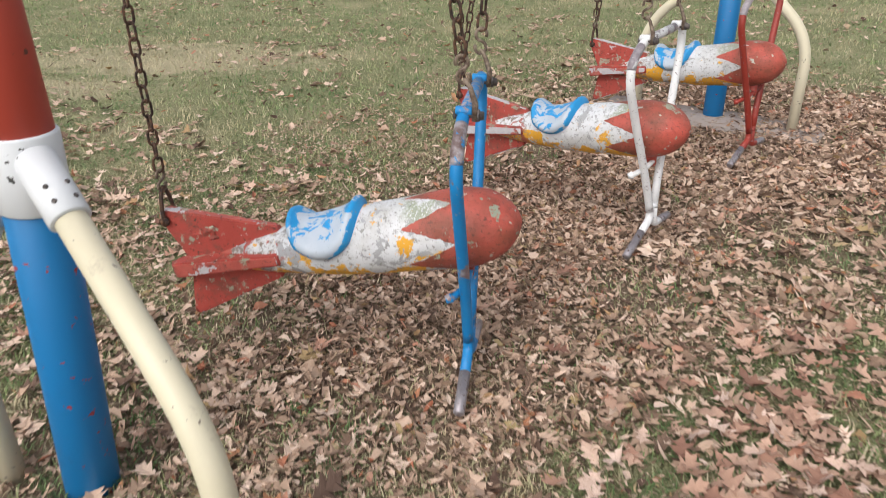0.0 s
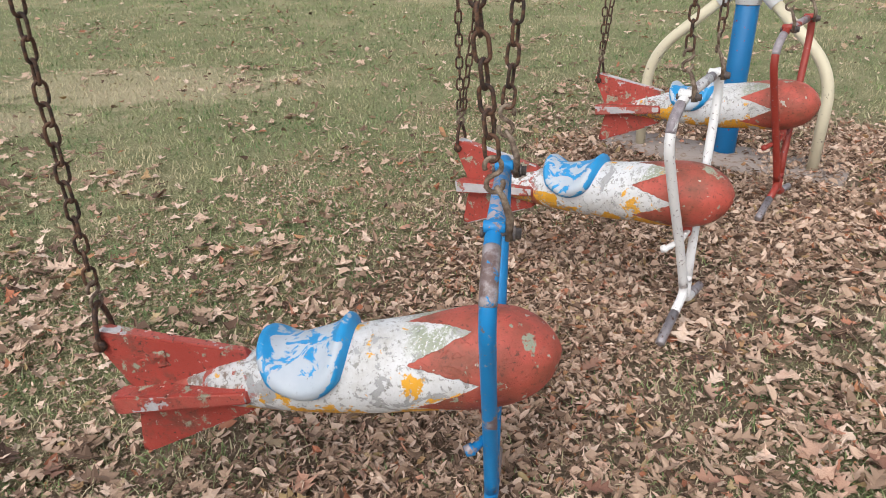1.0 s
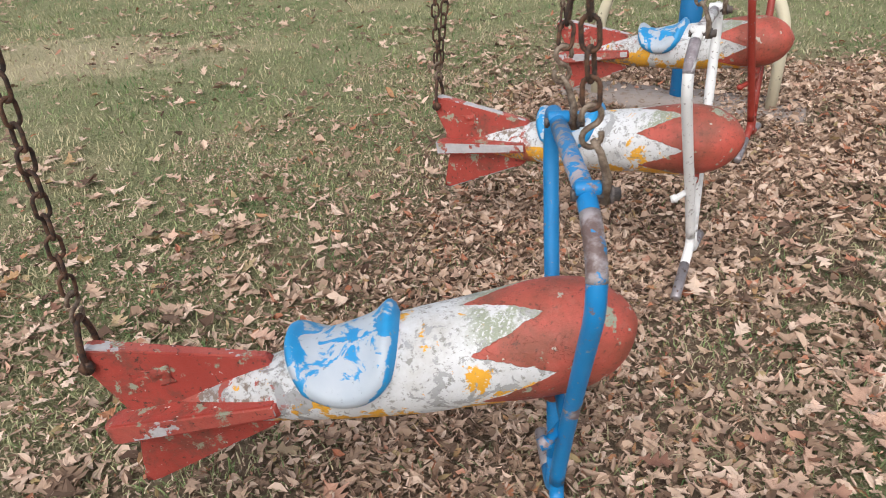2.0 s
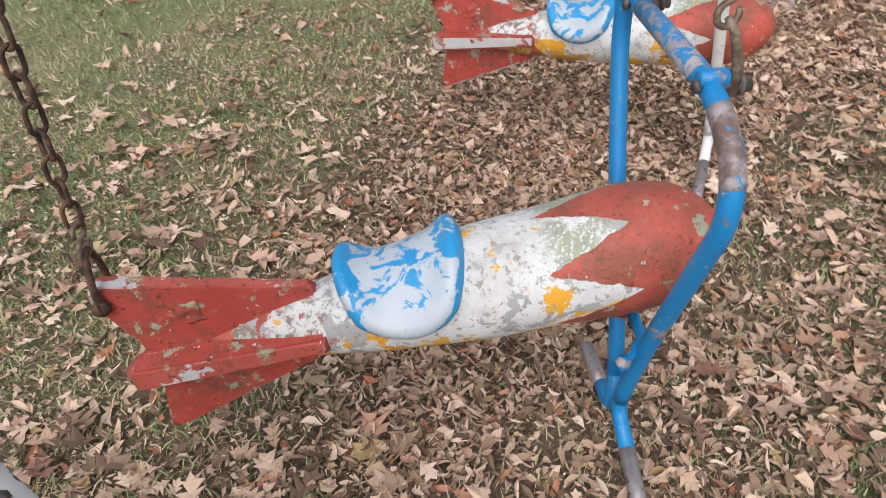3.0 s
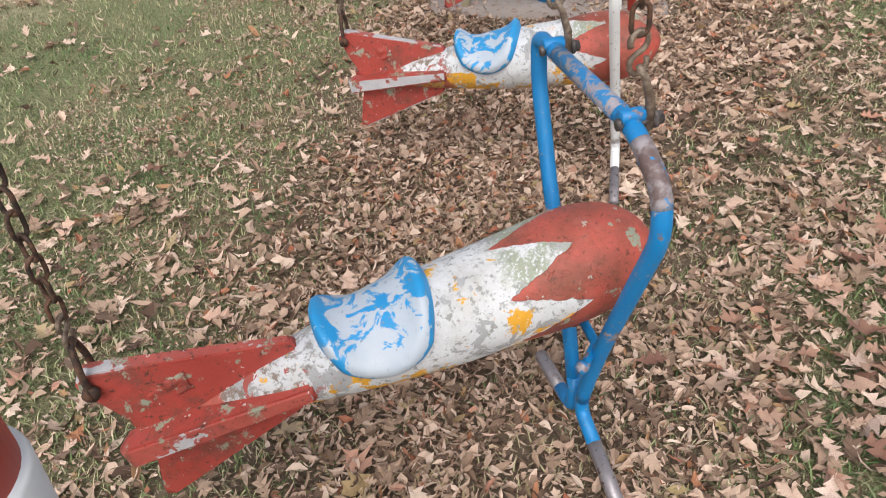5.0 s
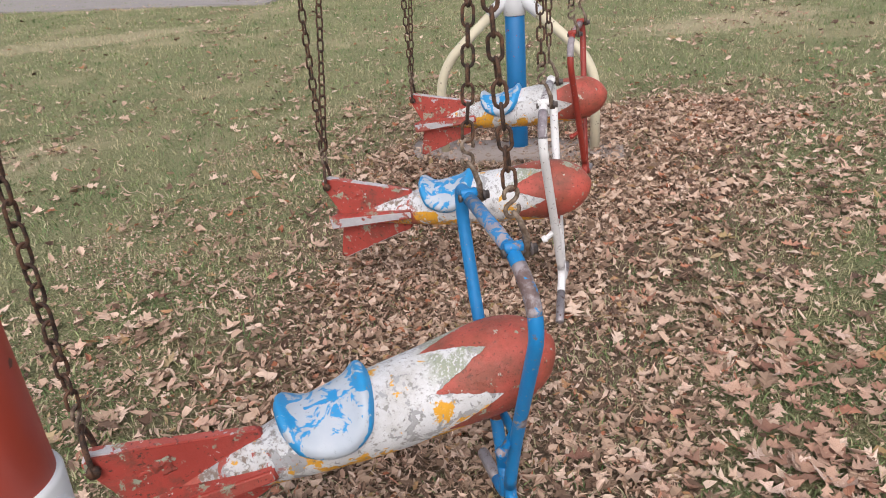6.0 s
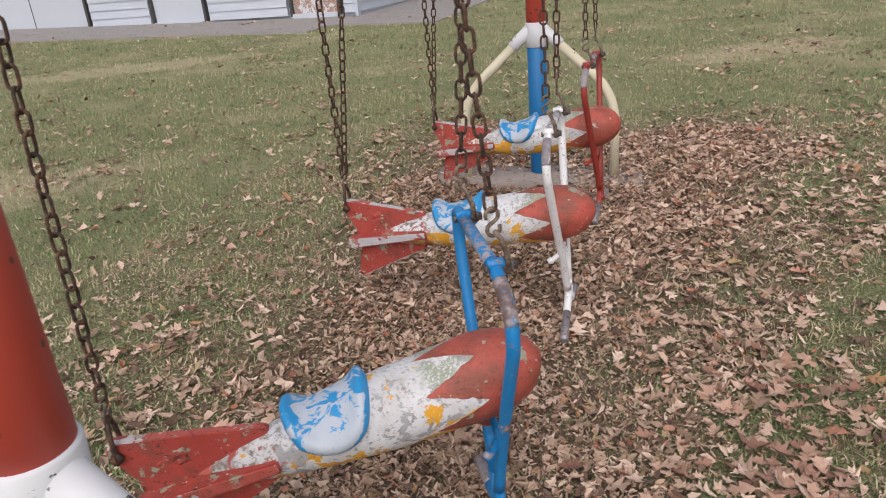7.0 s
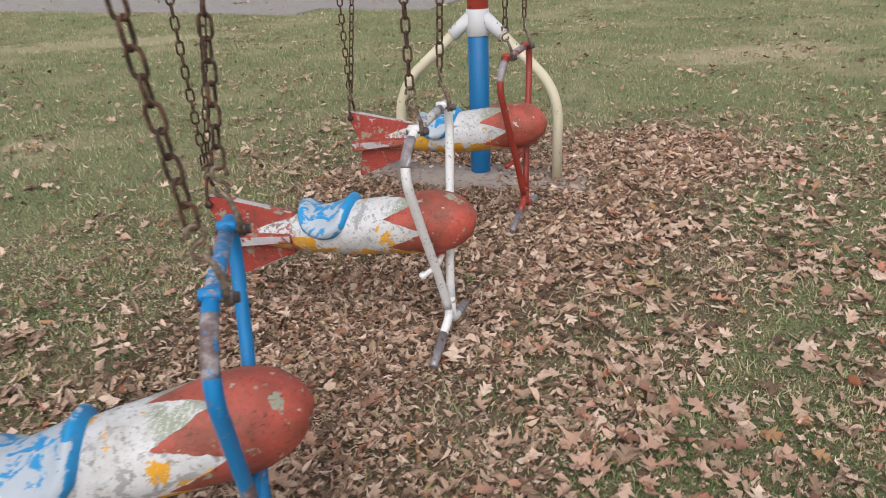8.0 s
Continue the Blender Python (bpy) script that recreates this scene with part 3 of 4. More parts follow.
def handlebar(parent, material, drop, turn, tilt, sway):
    """A bent pipe hoop round the nose, pinched together below it, with two foot pegs."""
    def bent(points):
        return [(0, y + sway * max(0.0, 1 - z / 0.55), z - drop) for y, z in points]

    front = round_path(bent(FRONT + REAR[:1]), 0.065, 7)[:-1]
    rear = round_path(bent(FRONT[-1:] + REAR), 0.030, 6)[1:]
    bm = bmesh.new()
    tube(bm, front + rear, PIPE, 18)
    bar = part("handlebar", bm, material, parent, "chipped painted bent pipe handlebar")
    bar.matrix_basis = pose(BAR_X - 0.3 * math.sin(radians(tilt)), 0, 0, 0, tilt, turn)
    for s, reach, dip, low in ((-1, 0.238, 0.028, 0.115), (1, 0.196, 0.062, 0.078)):
        shift = sway * 0.8
        elbow, tip = Vector((0, s * 0.016 + shift, low - drop)), Vector((0, s * reach, dip - drop))
        mid = elbow.lerp(tip, 0.42)
        bm = bmesh.new()
        tube(bm, round_path([(0, s * 0.0245 + shift * 0.9, 0.175 - drop), elbow, mid], 0.05, 6), PIPE - 0.0002, 18)
        part("foot_bend", bm, material, bar)
        bm = bmesh.new()
        end = (tip - elbow).normalized()
        tube(bm, [mid - end * 0.01, tip - end * 0.004, tip], [PIPE + 0.0005, PIPE + 0.0005, PIPE - 0.003], 18)
        part("foot_peg", bm, M_STEEL, bar, "bare worn steel foot peg")
    bend = [p for p in front if p.z > 0.755 - drop and p.y < -0.165]
    bm = bmesh.new()
    tube(bm, bend, PIPE + 0.0006, 18)
    part("rubbed_bend", bm, M_RUBBED[material], bar, "bend rubbed to bare metal")
    bm = bmesh.new()
    tube(bm, [Vector((0, y, 0.850 + 0.0464 * (y + 0.152) - drop)) for y in (-0.105, 0.03, 0.140)], PIPE + 0.0006, 18)
    part("rubbed_top", bm, M_SCUFFED[material], bar, "top run scuffed by the straps")
    for y, z in STRAPS:
        # bolt and hanger strap on the top bar
        b = Vector((0, y, z - drop))
        bm = bmesh.new()
        tube(bm, [b + Vector((x, 0, 0)) for x in (0.050, 0.040, 0.0399, 0.0355, 0.0354, -0.0179, -0.018, -0.024)],
             [0.011, 0.011, 0.015, 0.015, 0.007, 0.007, 0.010, 0.010], 8)
        part("bolt", bm, M_BOLT, bar, "dark steel bolt")
        bm = bmesh.new()
        path = [b + Vector((0.0290, 0, -0.014)), b + Vector((0.0285, 0, 0.03)), b + Vector((0.016, 0, 0.068)), b + Vector((0.003, 0, 0.088))]
        tube(bm, path, [0.0085, 0.0075, 0.0060, 0.005], 10)
        part("hanger", bm, M_HOOK, bar, "bent steel hanger strap")
        bm = bmesh.new()
        tube(bm, [b + Vector((x, 0.004, 0.009)) for x in (-0.019, -0.017, 0.0195, 0.0215)], [0.010, 0.0125, 0.0125, 0.010], 16)
        part("eye", bm, material, bar, "painted eye welded to the pipe")
    bm = bmesh.new()
    tube(bm, [(-0.052, -0.120, 0.325 - drop), (-0.036, -0.116, 0.331 - drop), (-0.0355, -0.116, 0.331 - drop), (0.0, -0.085, 0.352 - drop), (0.0, 0.075, 0.372 - drop)],
         [0.012, 0.015, 0.0105, 0.0105, 0.0105], 10)
    part("clamp", bm, material, bar, "clamp bolt below the nose")
    bm = bmesh.new()
    tube(bm, [(-0.012, 0, 0.34 - drop), (-0.012, 0, 0.345 - drop), (-0.012, 0, 0.43 - drop)], [0.018, 0.022, 0.03], 16)
    part("lug", bm, M_FIN, bar, "red mounting lug under the nose")
    return bar


def rocket_swing(tail, heading, pitch, axis_z, turn, tilt, sway, coat, material, label):
    """A cast rocket seat; its handlebar hangs upright from the pitched body."""
    thing = new("rocket_swing")
    thing.matrix_basis = pose(tail[0], tail[1], axis_z, 0, 0, heading)
    hull = rocket_body(thing, coat)
    pieces = [hull] + [fin(thing, a, w, M_FIN_EDGE if coat == M_BODY else M_FIN_EDGE_WORN) for a, w in ((0, FIN_TOP), (math.pi / 2, FIN_SIDE), (math.pi, FIN_BOTTOM), (-math.pi / 2, FIN_SIDE))] + [saddle(thing), emblem(thing, 1), emblem(thing, -1)]
    for p in pieces:
        p.matrix_basis = pose(0, 0, 0, 0, -pitch, 0) @ Matrix.Scale(SIZE, 4)
    handlebar(thing, material, min(axis_z, 0.365), turn, tilt, sway)
    bm = bmesh.new()
    tube(bm, [(0, -0.03, 0), (0, 0.03, 0)], 0.010, 10)
    pin = part("pin", bm, M_BOLT, thing, "rusty tail pin")
    pin.matrix_basis = pose(0, 0, 0, 0, -pitch, 0) @ pose(-0.030, 0, 0.152)
    return tagged(thing, label, "rocket swing", "rocket swings")


def link_mesh():
    bm = bmesh.new()
    straight, half, r = 0.012, 0.0122, 0.0039
    path = []
    for i in range(7):
        a = math.pi * i / 6
        path.append((math.cos(a) * half, 0, straight + math.sin(a) * half))
    for i in range(7):
        a = math.pi + math.pi * i / 6
        path.append((math.cos(a) * half, 0, -straight + math.sin(a) * half))
    tube(bm, path, r, 7, closed=True)
    mesh = bpy.data.meshes.new("link")
    bm.to_mesh(mesh)
    bm.free()
    mesh.materials.append(M_CHAIN)
    for p in mesh.polygons:
        p.use_smooth = True
    return mesh


LINK = link_mesh()
PITCH = 2 * (0.012 + 0.0122) - 2 * 0.0039 + 0.002


def s_hook(parent, at):
    bm = bmesh.new()
    upper = [(0.015 * math.cos(radians(d)), 0, 0.017 + 0.016 * math.sin(radians(d))) for d in range(200, -61, -26)]
    lower = [(-0.015 * math.cos(radians(d)), 0, -0.017 - 0.016 * math.sin(radians(d))) for d in range(-60, 201, 26)]
    tube(bm, upper + lower, 0.0046, 8)
    ob = part("s_hook", bm, M_HOOK, parent, "bent steel hook")
    ob.matrix_basis = at
    return ob


def chain(low, high, twist=20, hook=True):
    """A chain of separate links between two places."""
    low, high = Vector(low), Vector(high)
    thing = new("hanging_chain")
    d = (high - low).normalized()
    thing.matrix_basis = Matrix.Translation(low) @ d.to_track_quat("Z", "Y").to_matrix().to_4x4()
    z = 0.0
    if hook:
        s_hook(thing, pose(0, 0, 0.030, 0, 0, twist + 30))
        z = 0.062
    length = (high - low).length
    i = 0
    while z + 0.03 + i * PITCH < length:
        sub("link", LINK, thing, pose(0, 0, z + 0.018 + i * PITCH, random.uniform(-2, 2), random.uniform(-2, 2), twist + 90 * (i % 2) + random.uniform(-14, 14) + i * 2))
        i += 1
    return tagged(thing, "rusty long-link steel chain holding a rocket swing", "chain", "swing chains")


def shackle(pin, axis_heading):
    """A U of round bar through the tail fin."""
    thing = new("shackle")
    thing.matrix_basis = pose(*pin, 0, 0, axis_heading)
    bm = bmesh.new()
    tube(bm, round_path([(0.004, -0.031, -0.012), (0.002, -0.029, 0.05), (0, -0.008, 0.098), (0, 0.008, 0.098), (0.002, 0.029, 0.05), (0.004, 0.031, -0.012)], 0.03, 5), 0.0065, 8)
    part("bow", bm, M_CHAIN, thing)
    for q in (-0.030, 0.030):
        bm = bmesh.new()
        tube(bm, [(0.004, q - 0.006, 0), (0.004, q + 0.006, 0)], 0.015, 12)
        part("eye", bm, M_CHAIN, thing)
    return tagged(thing, "rusty steel shackle through a red tail fin", "shackle", "tail shackles")


def hang(tail, heading, pitch, axis_z, turn, tilt, tail_tops, bar_tops):
    """Chains of one rocket, up to the crossbars; tops: along the beam and across it."""
    place = pose(tail[0], tail[1], axis_z, 0, 0, heading)
    tip = place @ pose(0, 0, 0, 0, -pitch, 0) @ Vector((-0.030, 0, 0.152))
    shackle(tip, heading)
    for i, (along, across) in enumerate(tail_tops):
        chain(tip + Vector((0, 0, 0.092)), POST_A + BEAM * along + ACROSS * across + Vector((0, 0, 2.45)), 10 + 60 * i)
    for (y, z), (along, across) in zip(STRAPS, bar_tops):
        low = place @ pose(BAR_X - 0.3 * math.sin(radians(tilt)), 0, 0, 0, tilt, turn) @ Vector((0.002, y, z - min(axis_z, 0.365) + 0.080))
        chain(low, POST_A + BEAM * along + ACROSS * across + Vector((0, 0, 2.45)), 20 if y < 0 else 65)


SWINGS = [((-0.667, 2.207), -2.8, 11.4, 0.324, 0.2, 0, -0.032, M_BODY, ((0.392, -0.21),), ((0.585, 0.43), (1.125, 0.43)), M_PIPE_BLUE,
           "cast rocket swing with peeling paint and a blue pipe handlebar"),
          ((0.069, 3.598), -28.5, 8.3, 0.365, -1.7, -4, 0.012, M_BODY_LESS, ((1.87, -0.38), (2.37, -0.38)), ((1.95, 0.41), (2.49, 0.41)), M_PIPE_WHITE,
           "cast rocket swing with a white pipe handlebar"),
          ((0.736, 4.644), -32.3, 9.2, 0.416, -3.0, -4, 0.012, M_BODY_LESS, ((3.19, -0.42), (3.70, -0.42)), ((3.16, 0.43), (3.67, 0.43)), M_PIPE_RED,
           "cast rocket swing with a red pipe handlebar")]
for tail, heading, pitch, axis_z, turn, tilt, sway, coat, tail_tops, bar_tops, material, label in SWINGS:
    rocket_swing(tail, heading, pitch, axis_z, turn, tilt, sway, coat, material, label)
    hang(tail, heading, pitch, axis_z, turn, tilt, tail_tops, bar_tops)


# ---- pad under the far post ----
def pad():
    bm = bmesh.new()
    box(bm, (-0.74, -0.28, -0.08), (0.74, 0.20, 0.006), 0.012)
    ob = part("concrete_pad", bm, footing_paint())
    ob.matrix_basis = pose(POST_B.x - 0.04, POST_B.y - 0.02, 0.0, 0, 0, -29)
    return tagged(ob, "grey concrete footing slab half under fallen leaves", "footing")


pad()


# ---- the building beyond the lawn ----
CORNER = Vector((2.02, 17.3, 0.40))
WALL_DIR = Vector((-0.83, 0.555, 0)).normalized()
WALL_TURN = math.degrees(math.atan2(WALL_DIR.y, WALL_DIR.x))


def building():
    """A low white sided building; u runs along the front from the corner."""
    thing = new("building")
    thing.matrix_basis = pose(CORNER.x, CORNER.y, CORNER.z, 0, 0, WALL_TURN)
    h, board = 2.7, 0.20

    def slab(name, u0, u1, v0, v1, z0, z1, m, parent=thing, label="", bevel=0.0):
        bm = bmesh.new()
        box(bm, (u0, v0, z0), (u1, v1, z1), bevel)
        return part(name, bm, m, parent, label, smooth=False)

    core = slab("wall", 0.0, 16.0, -6.0, -0.12, -0.4, h, M_SIDING, label="white wall")
    runs = [(0.03, 0.34), (1.78, 3.95), (5.72, 7.60), (13.0, 16.0)]
    for u0, u1 in runs:
        for i in range(int(h / board)):
            bm = bmesh.new()
            box(bm, (u0, -0.12, 0), (u1, 0, board))
            for v in bm.verts:
                if v.co.y > -0.05:
                    v.co.y = -0.035 if v.co.z > 0.1 else -0.006
                v.co.z += 0.02 + i * board
            part("siding_board", bm, M_SIDING, core, smooth=False)
    for i in range(int(h / board)):
        bm = bmesh.new()
        box(bm, (-0.03, -6.0, 0), (0.0, -0.05, board))
        for v in bm.verts:
            if v.co.x < -0.01:
                v.co.x = -0.008 if v.co.z > 0.1 else -0.035
            v.co.z += 0.02 + i * board
        part("siding_board", bm, M_SIDING, core, smooth=False)
    slab("corner_trim", -0.045, 0.03, -0.12, 0.012, -0.2, h, M_SIDING, core)
    for u0, u1, m, label in ((0.40, 1.70, M_RUSTY, "white steel door with a rusted lower half"), (4.03, 5.66, M_DOOR, "plain white steel door")):
        door = slab("door", u0 + 0.07, u1 - 0.07, -0.118, -0.075, 0.05, 2.1, m, label=label)
        slab("frame", u0, u0 + 0.07, -0.12, 0.004, 0.0, 2.15, M_FRAME, door, "dark door frame")
        slab("frame", u1 - 0.07, u1, -0.12, 0.004, 0.0, 2.15, M_FRAME, door, "dark door frame")
        slab("frame", u0 + 0.07, u1 - 0.07, -0.12, 0.004, 2.1, 2.17, M_FRAME, door, "dark door frame")
        slab("sill", u0 + 0.07, u1 - 0.07, -0.12, 0.03, -0.05, 0.05, M_DOOR, door)
    big = slab("wide_door", 7.74, 12.9, -0.118, -0.08, 0.03, 2.3, M_DOOR, label="wide white panelled door")
    slab("seam", 9.60, 9.625, -0.082, -0.074, 0.03, 2.3, M_FRAME, big)
    slab("frame", 7.66, 7.74, -0.12, 0.004, -0.05, 2.35, M_FRAME, big, "dark door frame")
    bm = bmesh.new()
    a = [bm.verts.new(p) for p in ((-0.3, 0.4, h), (-0.3, -6.4, h), (-0.3, -3.0, h + 1.5))]
    b = [bm.verts.new((16.3, v.co.y, v.co.z)) for v in a]
    bm.faces.new(a)
    bm.faces.new(b)
    for i in range(3):
        bm.faces.new((a[i], a[(i + 1) % 3], b[(i + 1) % 3], b[i]))
    part("roof", bm, M_ROOF, thing, "grey shingle roof", smooth=False)
    return tagged(thing, "low white building with lap siding and steel doors", "building")


building()


def apron():
    """The concrete walk along the front, which turns the corner and runs back beside the end wall."""
    out = Vector((WALL_DIR.y, -WALL_DIR.x, 0)) * -1
    bm = bmesh.new()

    def strip(cells):
        rows = []
        for cell in cells:
            row = []
            for u, v in cell:
                p = CORNER + WALL_DIR * u + out * v
                row.append(bm.verts.new((p.x, p.y, float(rise(p.x, p.y)) + 0.02)))
            rows.append(row)
        for r, q in zip(rows, rows[1:]):
            for k in range(len(r) - 1):
                bm.faces.new((r[k], r[k + 1], q[k + 1], q[k]))

    strip([[(u, -0.1), (u, 0.6), (u, 1.3), (u, WALK)] for u in (16.0, 12.0, 8.0, 4.0, 0.0)])
    strip([[(0.0, v), (-0.8, v), (-1.6, v), (-2.4, v)] for v in (WALK - 0.9, 0.4, -2.0, -5.0, -9.0)])
    g = bmesh.ops.extrude_face_region(bm, geom=bm.faces[:])
    for v in (e for e in g["geom"] if isinstance(e, bmesh.types.BMVert)):
        v.co.z -= 0.12
    return tagged(part("pavement", bm, M_CONCRETE, smooth=False), "pale concrete walk along the white building", "pavement", kind="structure")


WALK = 2.3
apron()


# ---- leaves and grass ----
RNG = np.random.default_rng(7)


def spots(n):
    """Places on the lawn in front of the camera, thinner with distance."""
    r = 0.5 + 23.0 * RNG.random(n) ** 2.4
    a = np.where(RNG.random(n) < 0.88, RNG.uniform(radians(0), radians(140), n), RNG.uniform(radians(140), radians(360), n))
    return r * np.cos(a), r * np.sin(a) + 0.2


def blotch(x, y, scale, seed):
    s = scale
    return (np.sin(x * s + seed) * np.sin(y * s * 1.13 + seed * 2.1) + np.sin((x + y) * s * 0.61 + seed * 3.3) + np.sin((x * 0.7 - y) * s * 1.71 + seed)) / 3


def litter_share(x, y):
    """1 where leaves cover the soil under and beside the swings, 0 on open turf."""
    across = (x + 0.634) * 0.857 - (y - 1.595) * 0.516
    along = (x + 0.634) * 0.516 + (y - 1.595) * 0.857
    w = 0.35 * blotch(x, y, 2.1, 1.0) + 0.25 * blotch(x, y, 5.3, 4.0)
    reach = np.clip(along, -1, 5)
    a = np.clip((across + 0.60 + 0.13 * reach + 0.8 * w) / 0.7, 0, 1)
    b = np.clip((5.9 + w * 2 - along) / 1.2, 0, 1) * np.clip((along + w + 0.9) / 0.8, 0, 1)
    c = np.clip((0.62 + 0.27 * reach - across + 1.0 * w) / 0.7, 0.05, 1)
    gap = np.clip((blotch(x, y, 3.7, 9.0) + 0.6 * blotch(x, y, 9.1, 2.0) - 0.22) * 2.4, 0, 0.75) * np.clip(np.abs(across - 0.1) / 0.5, 0.15, 1)
    return a * b * c * (1 - gap)


def on_pad(x, y):
    """1 over the concrete slab of the far post."""
    dx, dy = x - POST_B.x + 0.04, y - POST_B.y + 0.02
    c, s = math.cos(radians(-29)), math.sin(radians(-29))
    u, v = dx * c + dy * s, dy * c - dx * s
    return (np.abs(u + 0.06 * np.sin(9 * v)) < 0.74) & (v > -0.27 + 0.03 * np.sin(7 * u)) & (v < 0.16)


def mesh_of(name, verts, faces, material, label, category):
    mesh = bpy.data.meshes.new(name)
    mesh.from_pydata(verts.reshape(-1, 3).tolist(), [], faces if isinstance(faces, list) else faces.tolist())
    mesh.materials.append(material)
    return tagged(new(name, mesh), label, category, kind="stuff")


def grass(n):
    x, y = spots(n)
    keep = (RNG.random(n) > litter_share(x, y) * 0.78) & ~on_pad(x, y)
    x, y = x[keep], y[keep]
    n = len(x)
    far = np.hypot(x, y)
    h = RNG.uniform(0.012, 0.034, n) * (1 + 0.05 * far)
    w = RNG.uniform(0.0009, 0.0019, n) * (1 + 0.17 * far)
    a = RNG.uniform(0, 2 * np.pi, n)
    lean = RNG.uniform(0.3, 1.5, n) * h
    b = a + RNG.uniform(-0.9, 0.9, n) + np.pi / 2
    z = lawn(x, y) - 0.014
    ca, sa, cb, sb = np.cos(a) * w, np.sin(a) * w, np.cos(b) * lean, np.sin(b) * lean
    v = np.stack([np.stack([x - ca, y - sa, z], -1), np.stack([x + ca, y + sa, z], -1),
                  np.stack([x + ca * 0.8 + cb * 0.4, y + sa * 0.8 + sb * 0.4, z + h * 0.62], -1),
                  np.stack([x - ca * 0.8 + cb * 0.4, y - sa * 0.8 + sb * 0.4, z + h * 0.62], -1),
                  np.stack([x + cb, y + sb, z + h * 0.92], -1)], 1)
    i = np.arange(n)[:, None] * 5
    f = np.concatenate([i + np.array([[0, 1, 2]]), i + np.array([[0, 2, 3]]), i + np.array([[3, 2, 4]])])
    return mesh_of("grass", v, f, M_GRASS, "short autumn lawn grass, green and straw coloured", "grass")


def litter(n, wide):
    """Small curled and broken leaves, finest where feet drag under the swings."""
    along, across = RNG.uniform(-1.6, 6.4, n), RNG.uniform(-1.6, 2.8, n)
    x, y = POST_A.x + BEAM.x * along + ACROSS.x * across, POST_A.y + BEAM.y * along + ACROSS.y * across
    keep = (RNG.random(n) < 0.03 + 0.97 * litter_share(x, y) ** 1.4) & (RNG.random(n) < np.clip(1.25 - 0.11 * along, 0.4, 1))
    fx, fy = spots(wide)
    thin = RNG.random(wide) < np.clip(1.25 - 0.07 * fy, 0.35, 1) * (1 - litter_share(fx, fy)) * np.clip(0.40 + 0.5 * blotch(fx, fy, 1.6, 6.0) + 0.5 * blotch(fx, fy, 4.1, 3.0), 0.05, 1)
    x, y = np.concatenate([x[keep], fx[thin]]), np.concatenate([y[keep], fy[thin]])
    clear = RNG.random(len(x)) > 0.70 * on_pad(x, y)
    x, y = x[clear], y[clear]
    n = len(x)
    core = np.exp(-(((x + 0.634) * 0.857 - (y - 1.595) * 0.516 - 0.1) / 0.8) ** 2)
    length = (0.0085 + 0.0175 * RNG.random(n) ** 1.5) * (1 + 0.04 * np.hypot(x, y)) * (1.15 - 0.30 * core)
    width = length * RNG.uniform(0.11, 0.46, n)
    curl, cup = length * RNG.uniform(-0.4, 1.0, n), RNG.uniform(-0.6, 1.6, n)
    a, sweep = RNG.uniform(0, 2 * np.pi, n), RNG.normal(0, 0.30, n)
    tilt, roll = RNG.normal(0, 0.50, n), RNG.normal(0, 0.95, n)
    z = lawn(x, y) + RNG.uniform(-0.010, 0.012, n)
    ca, sa = np.cos(a), np.sin(a)
    pts = []
    for s, side in ((-1, 0), (-0.38, -1), (-0.38, 0), (-0.38, 1), (0.38, -1), (0.38, 0), (0.38, 1), (1, 0)):
        lx = (s + RNG.uniform(-0.16, 0.16, n)) * length
        ly = (side + RNG.uniform(-0.30, 0.30, n) * abs(side)) * width + sweep * s * s * length
        lz = curl * s * s * 0.7 + np.sin(tilt) * lx * 0.8 + np.sin(roll) * ly + cup * abs(side) * width
        pts.append(np.stack([x + ca * lx - sa * ly, y + sa * lx + ca * ly, z + lz], -1))
    v = np.stack(pts, 1)
    i = np.arange(n)[:, None] * 8
    quads = np.concatenate([i + np.array([q]) for q in ((1, 2, 5, 4), (2, 3, 6, 5))])
    tris = np.concatenate([i + np.array([q]) for q in ((0, 2, 1), (0, 3, 2), (4, 5, 7), (5, 6, 7))])
    f = quads.tolist() + tris.tolist()
    return mesh_of("leaf_litter", v, f, M_LITTER, "small dry brown leaves and fragments covering the soil", "leaves")


def crumbs(n):
    """Broken bits of leaf and straw lying in the turf and between the leaves near the swings."""
    along, across = RNG.uniform(-1.2, 5.6, n), RNG.uniform(-2.2, 3.0, n)
    x, y = POST_A.x + BEAM.x * along + ACROSS.x * across, POST_A.y + BEAM.y * along + ACROSS.y * across
    keep = RNG.random(n) < np.clip(0.62 + 0.6 * blotch(x, y, 4.7, 3.0) + 0.4 * blotch(x, y, 11.0, 7.0) - 0.08 * along, 0.1, 1) * (1 - 0.5 * on_pad(x, y))
    x, y = x[keep], y[keep]
    n = len(x)
    length, a = RNG.uniform(0.0035, 0.011, n), RNG.uniform(0, 2 * np.pi, n)
    width = length * RNG.uniform(0.15, 0.6, n)
    z, tilt, roll = lawn(x, y) + RNG.uniform(-0.008, 0.008, n), RNG.normal(0, 0.4, n), RNG.normal(0, 0.7, n)
    ca, sa = np.cos(a), np.sin(a)
    pts = []
    for s, side in ((-1, -0.4), (0.1, -1), (1, 0.3), (-0.2, 1)):
        lx, ly = s * length, (side + RNG.uniform(-0.3, 0.3, n)) * width
        pts.append(np.stack([x + ca * lx - sa * ly, y + sa * lx + ca * ly, z + np.sin(tilt) * lx + np.sin(roll) * ly], -1))
    f = np.arange(n)[:, None] * 4 + np.array([[0, 1, 2, 3]])
    return mesh_of("leaf_crumbs", np.stack(pts, 1), f, M_LITTER, "small brown bits of dry leaf and straw in the turf", "leaf bits")


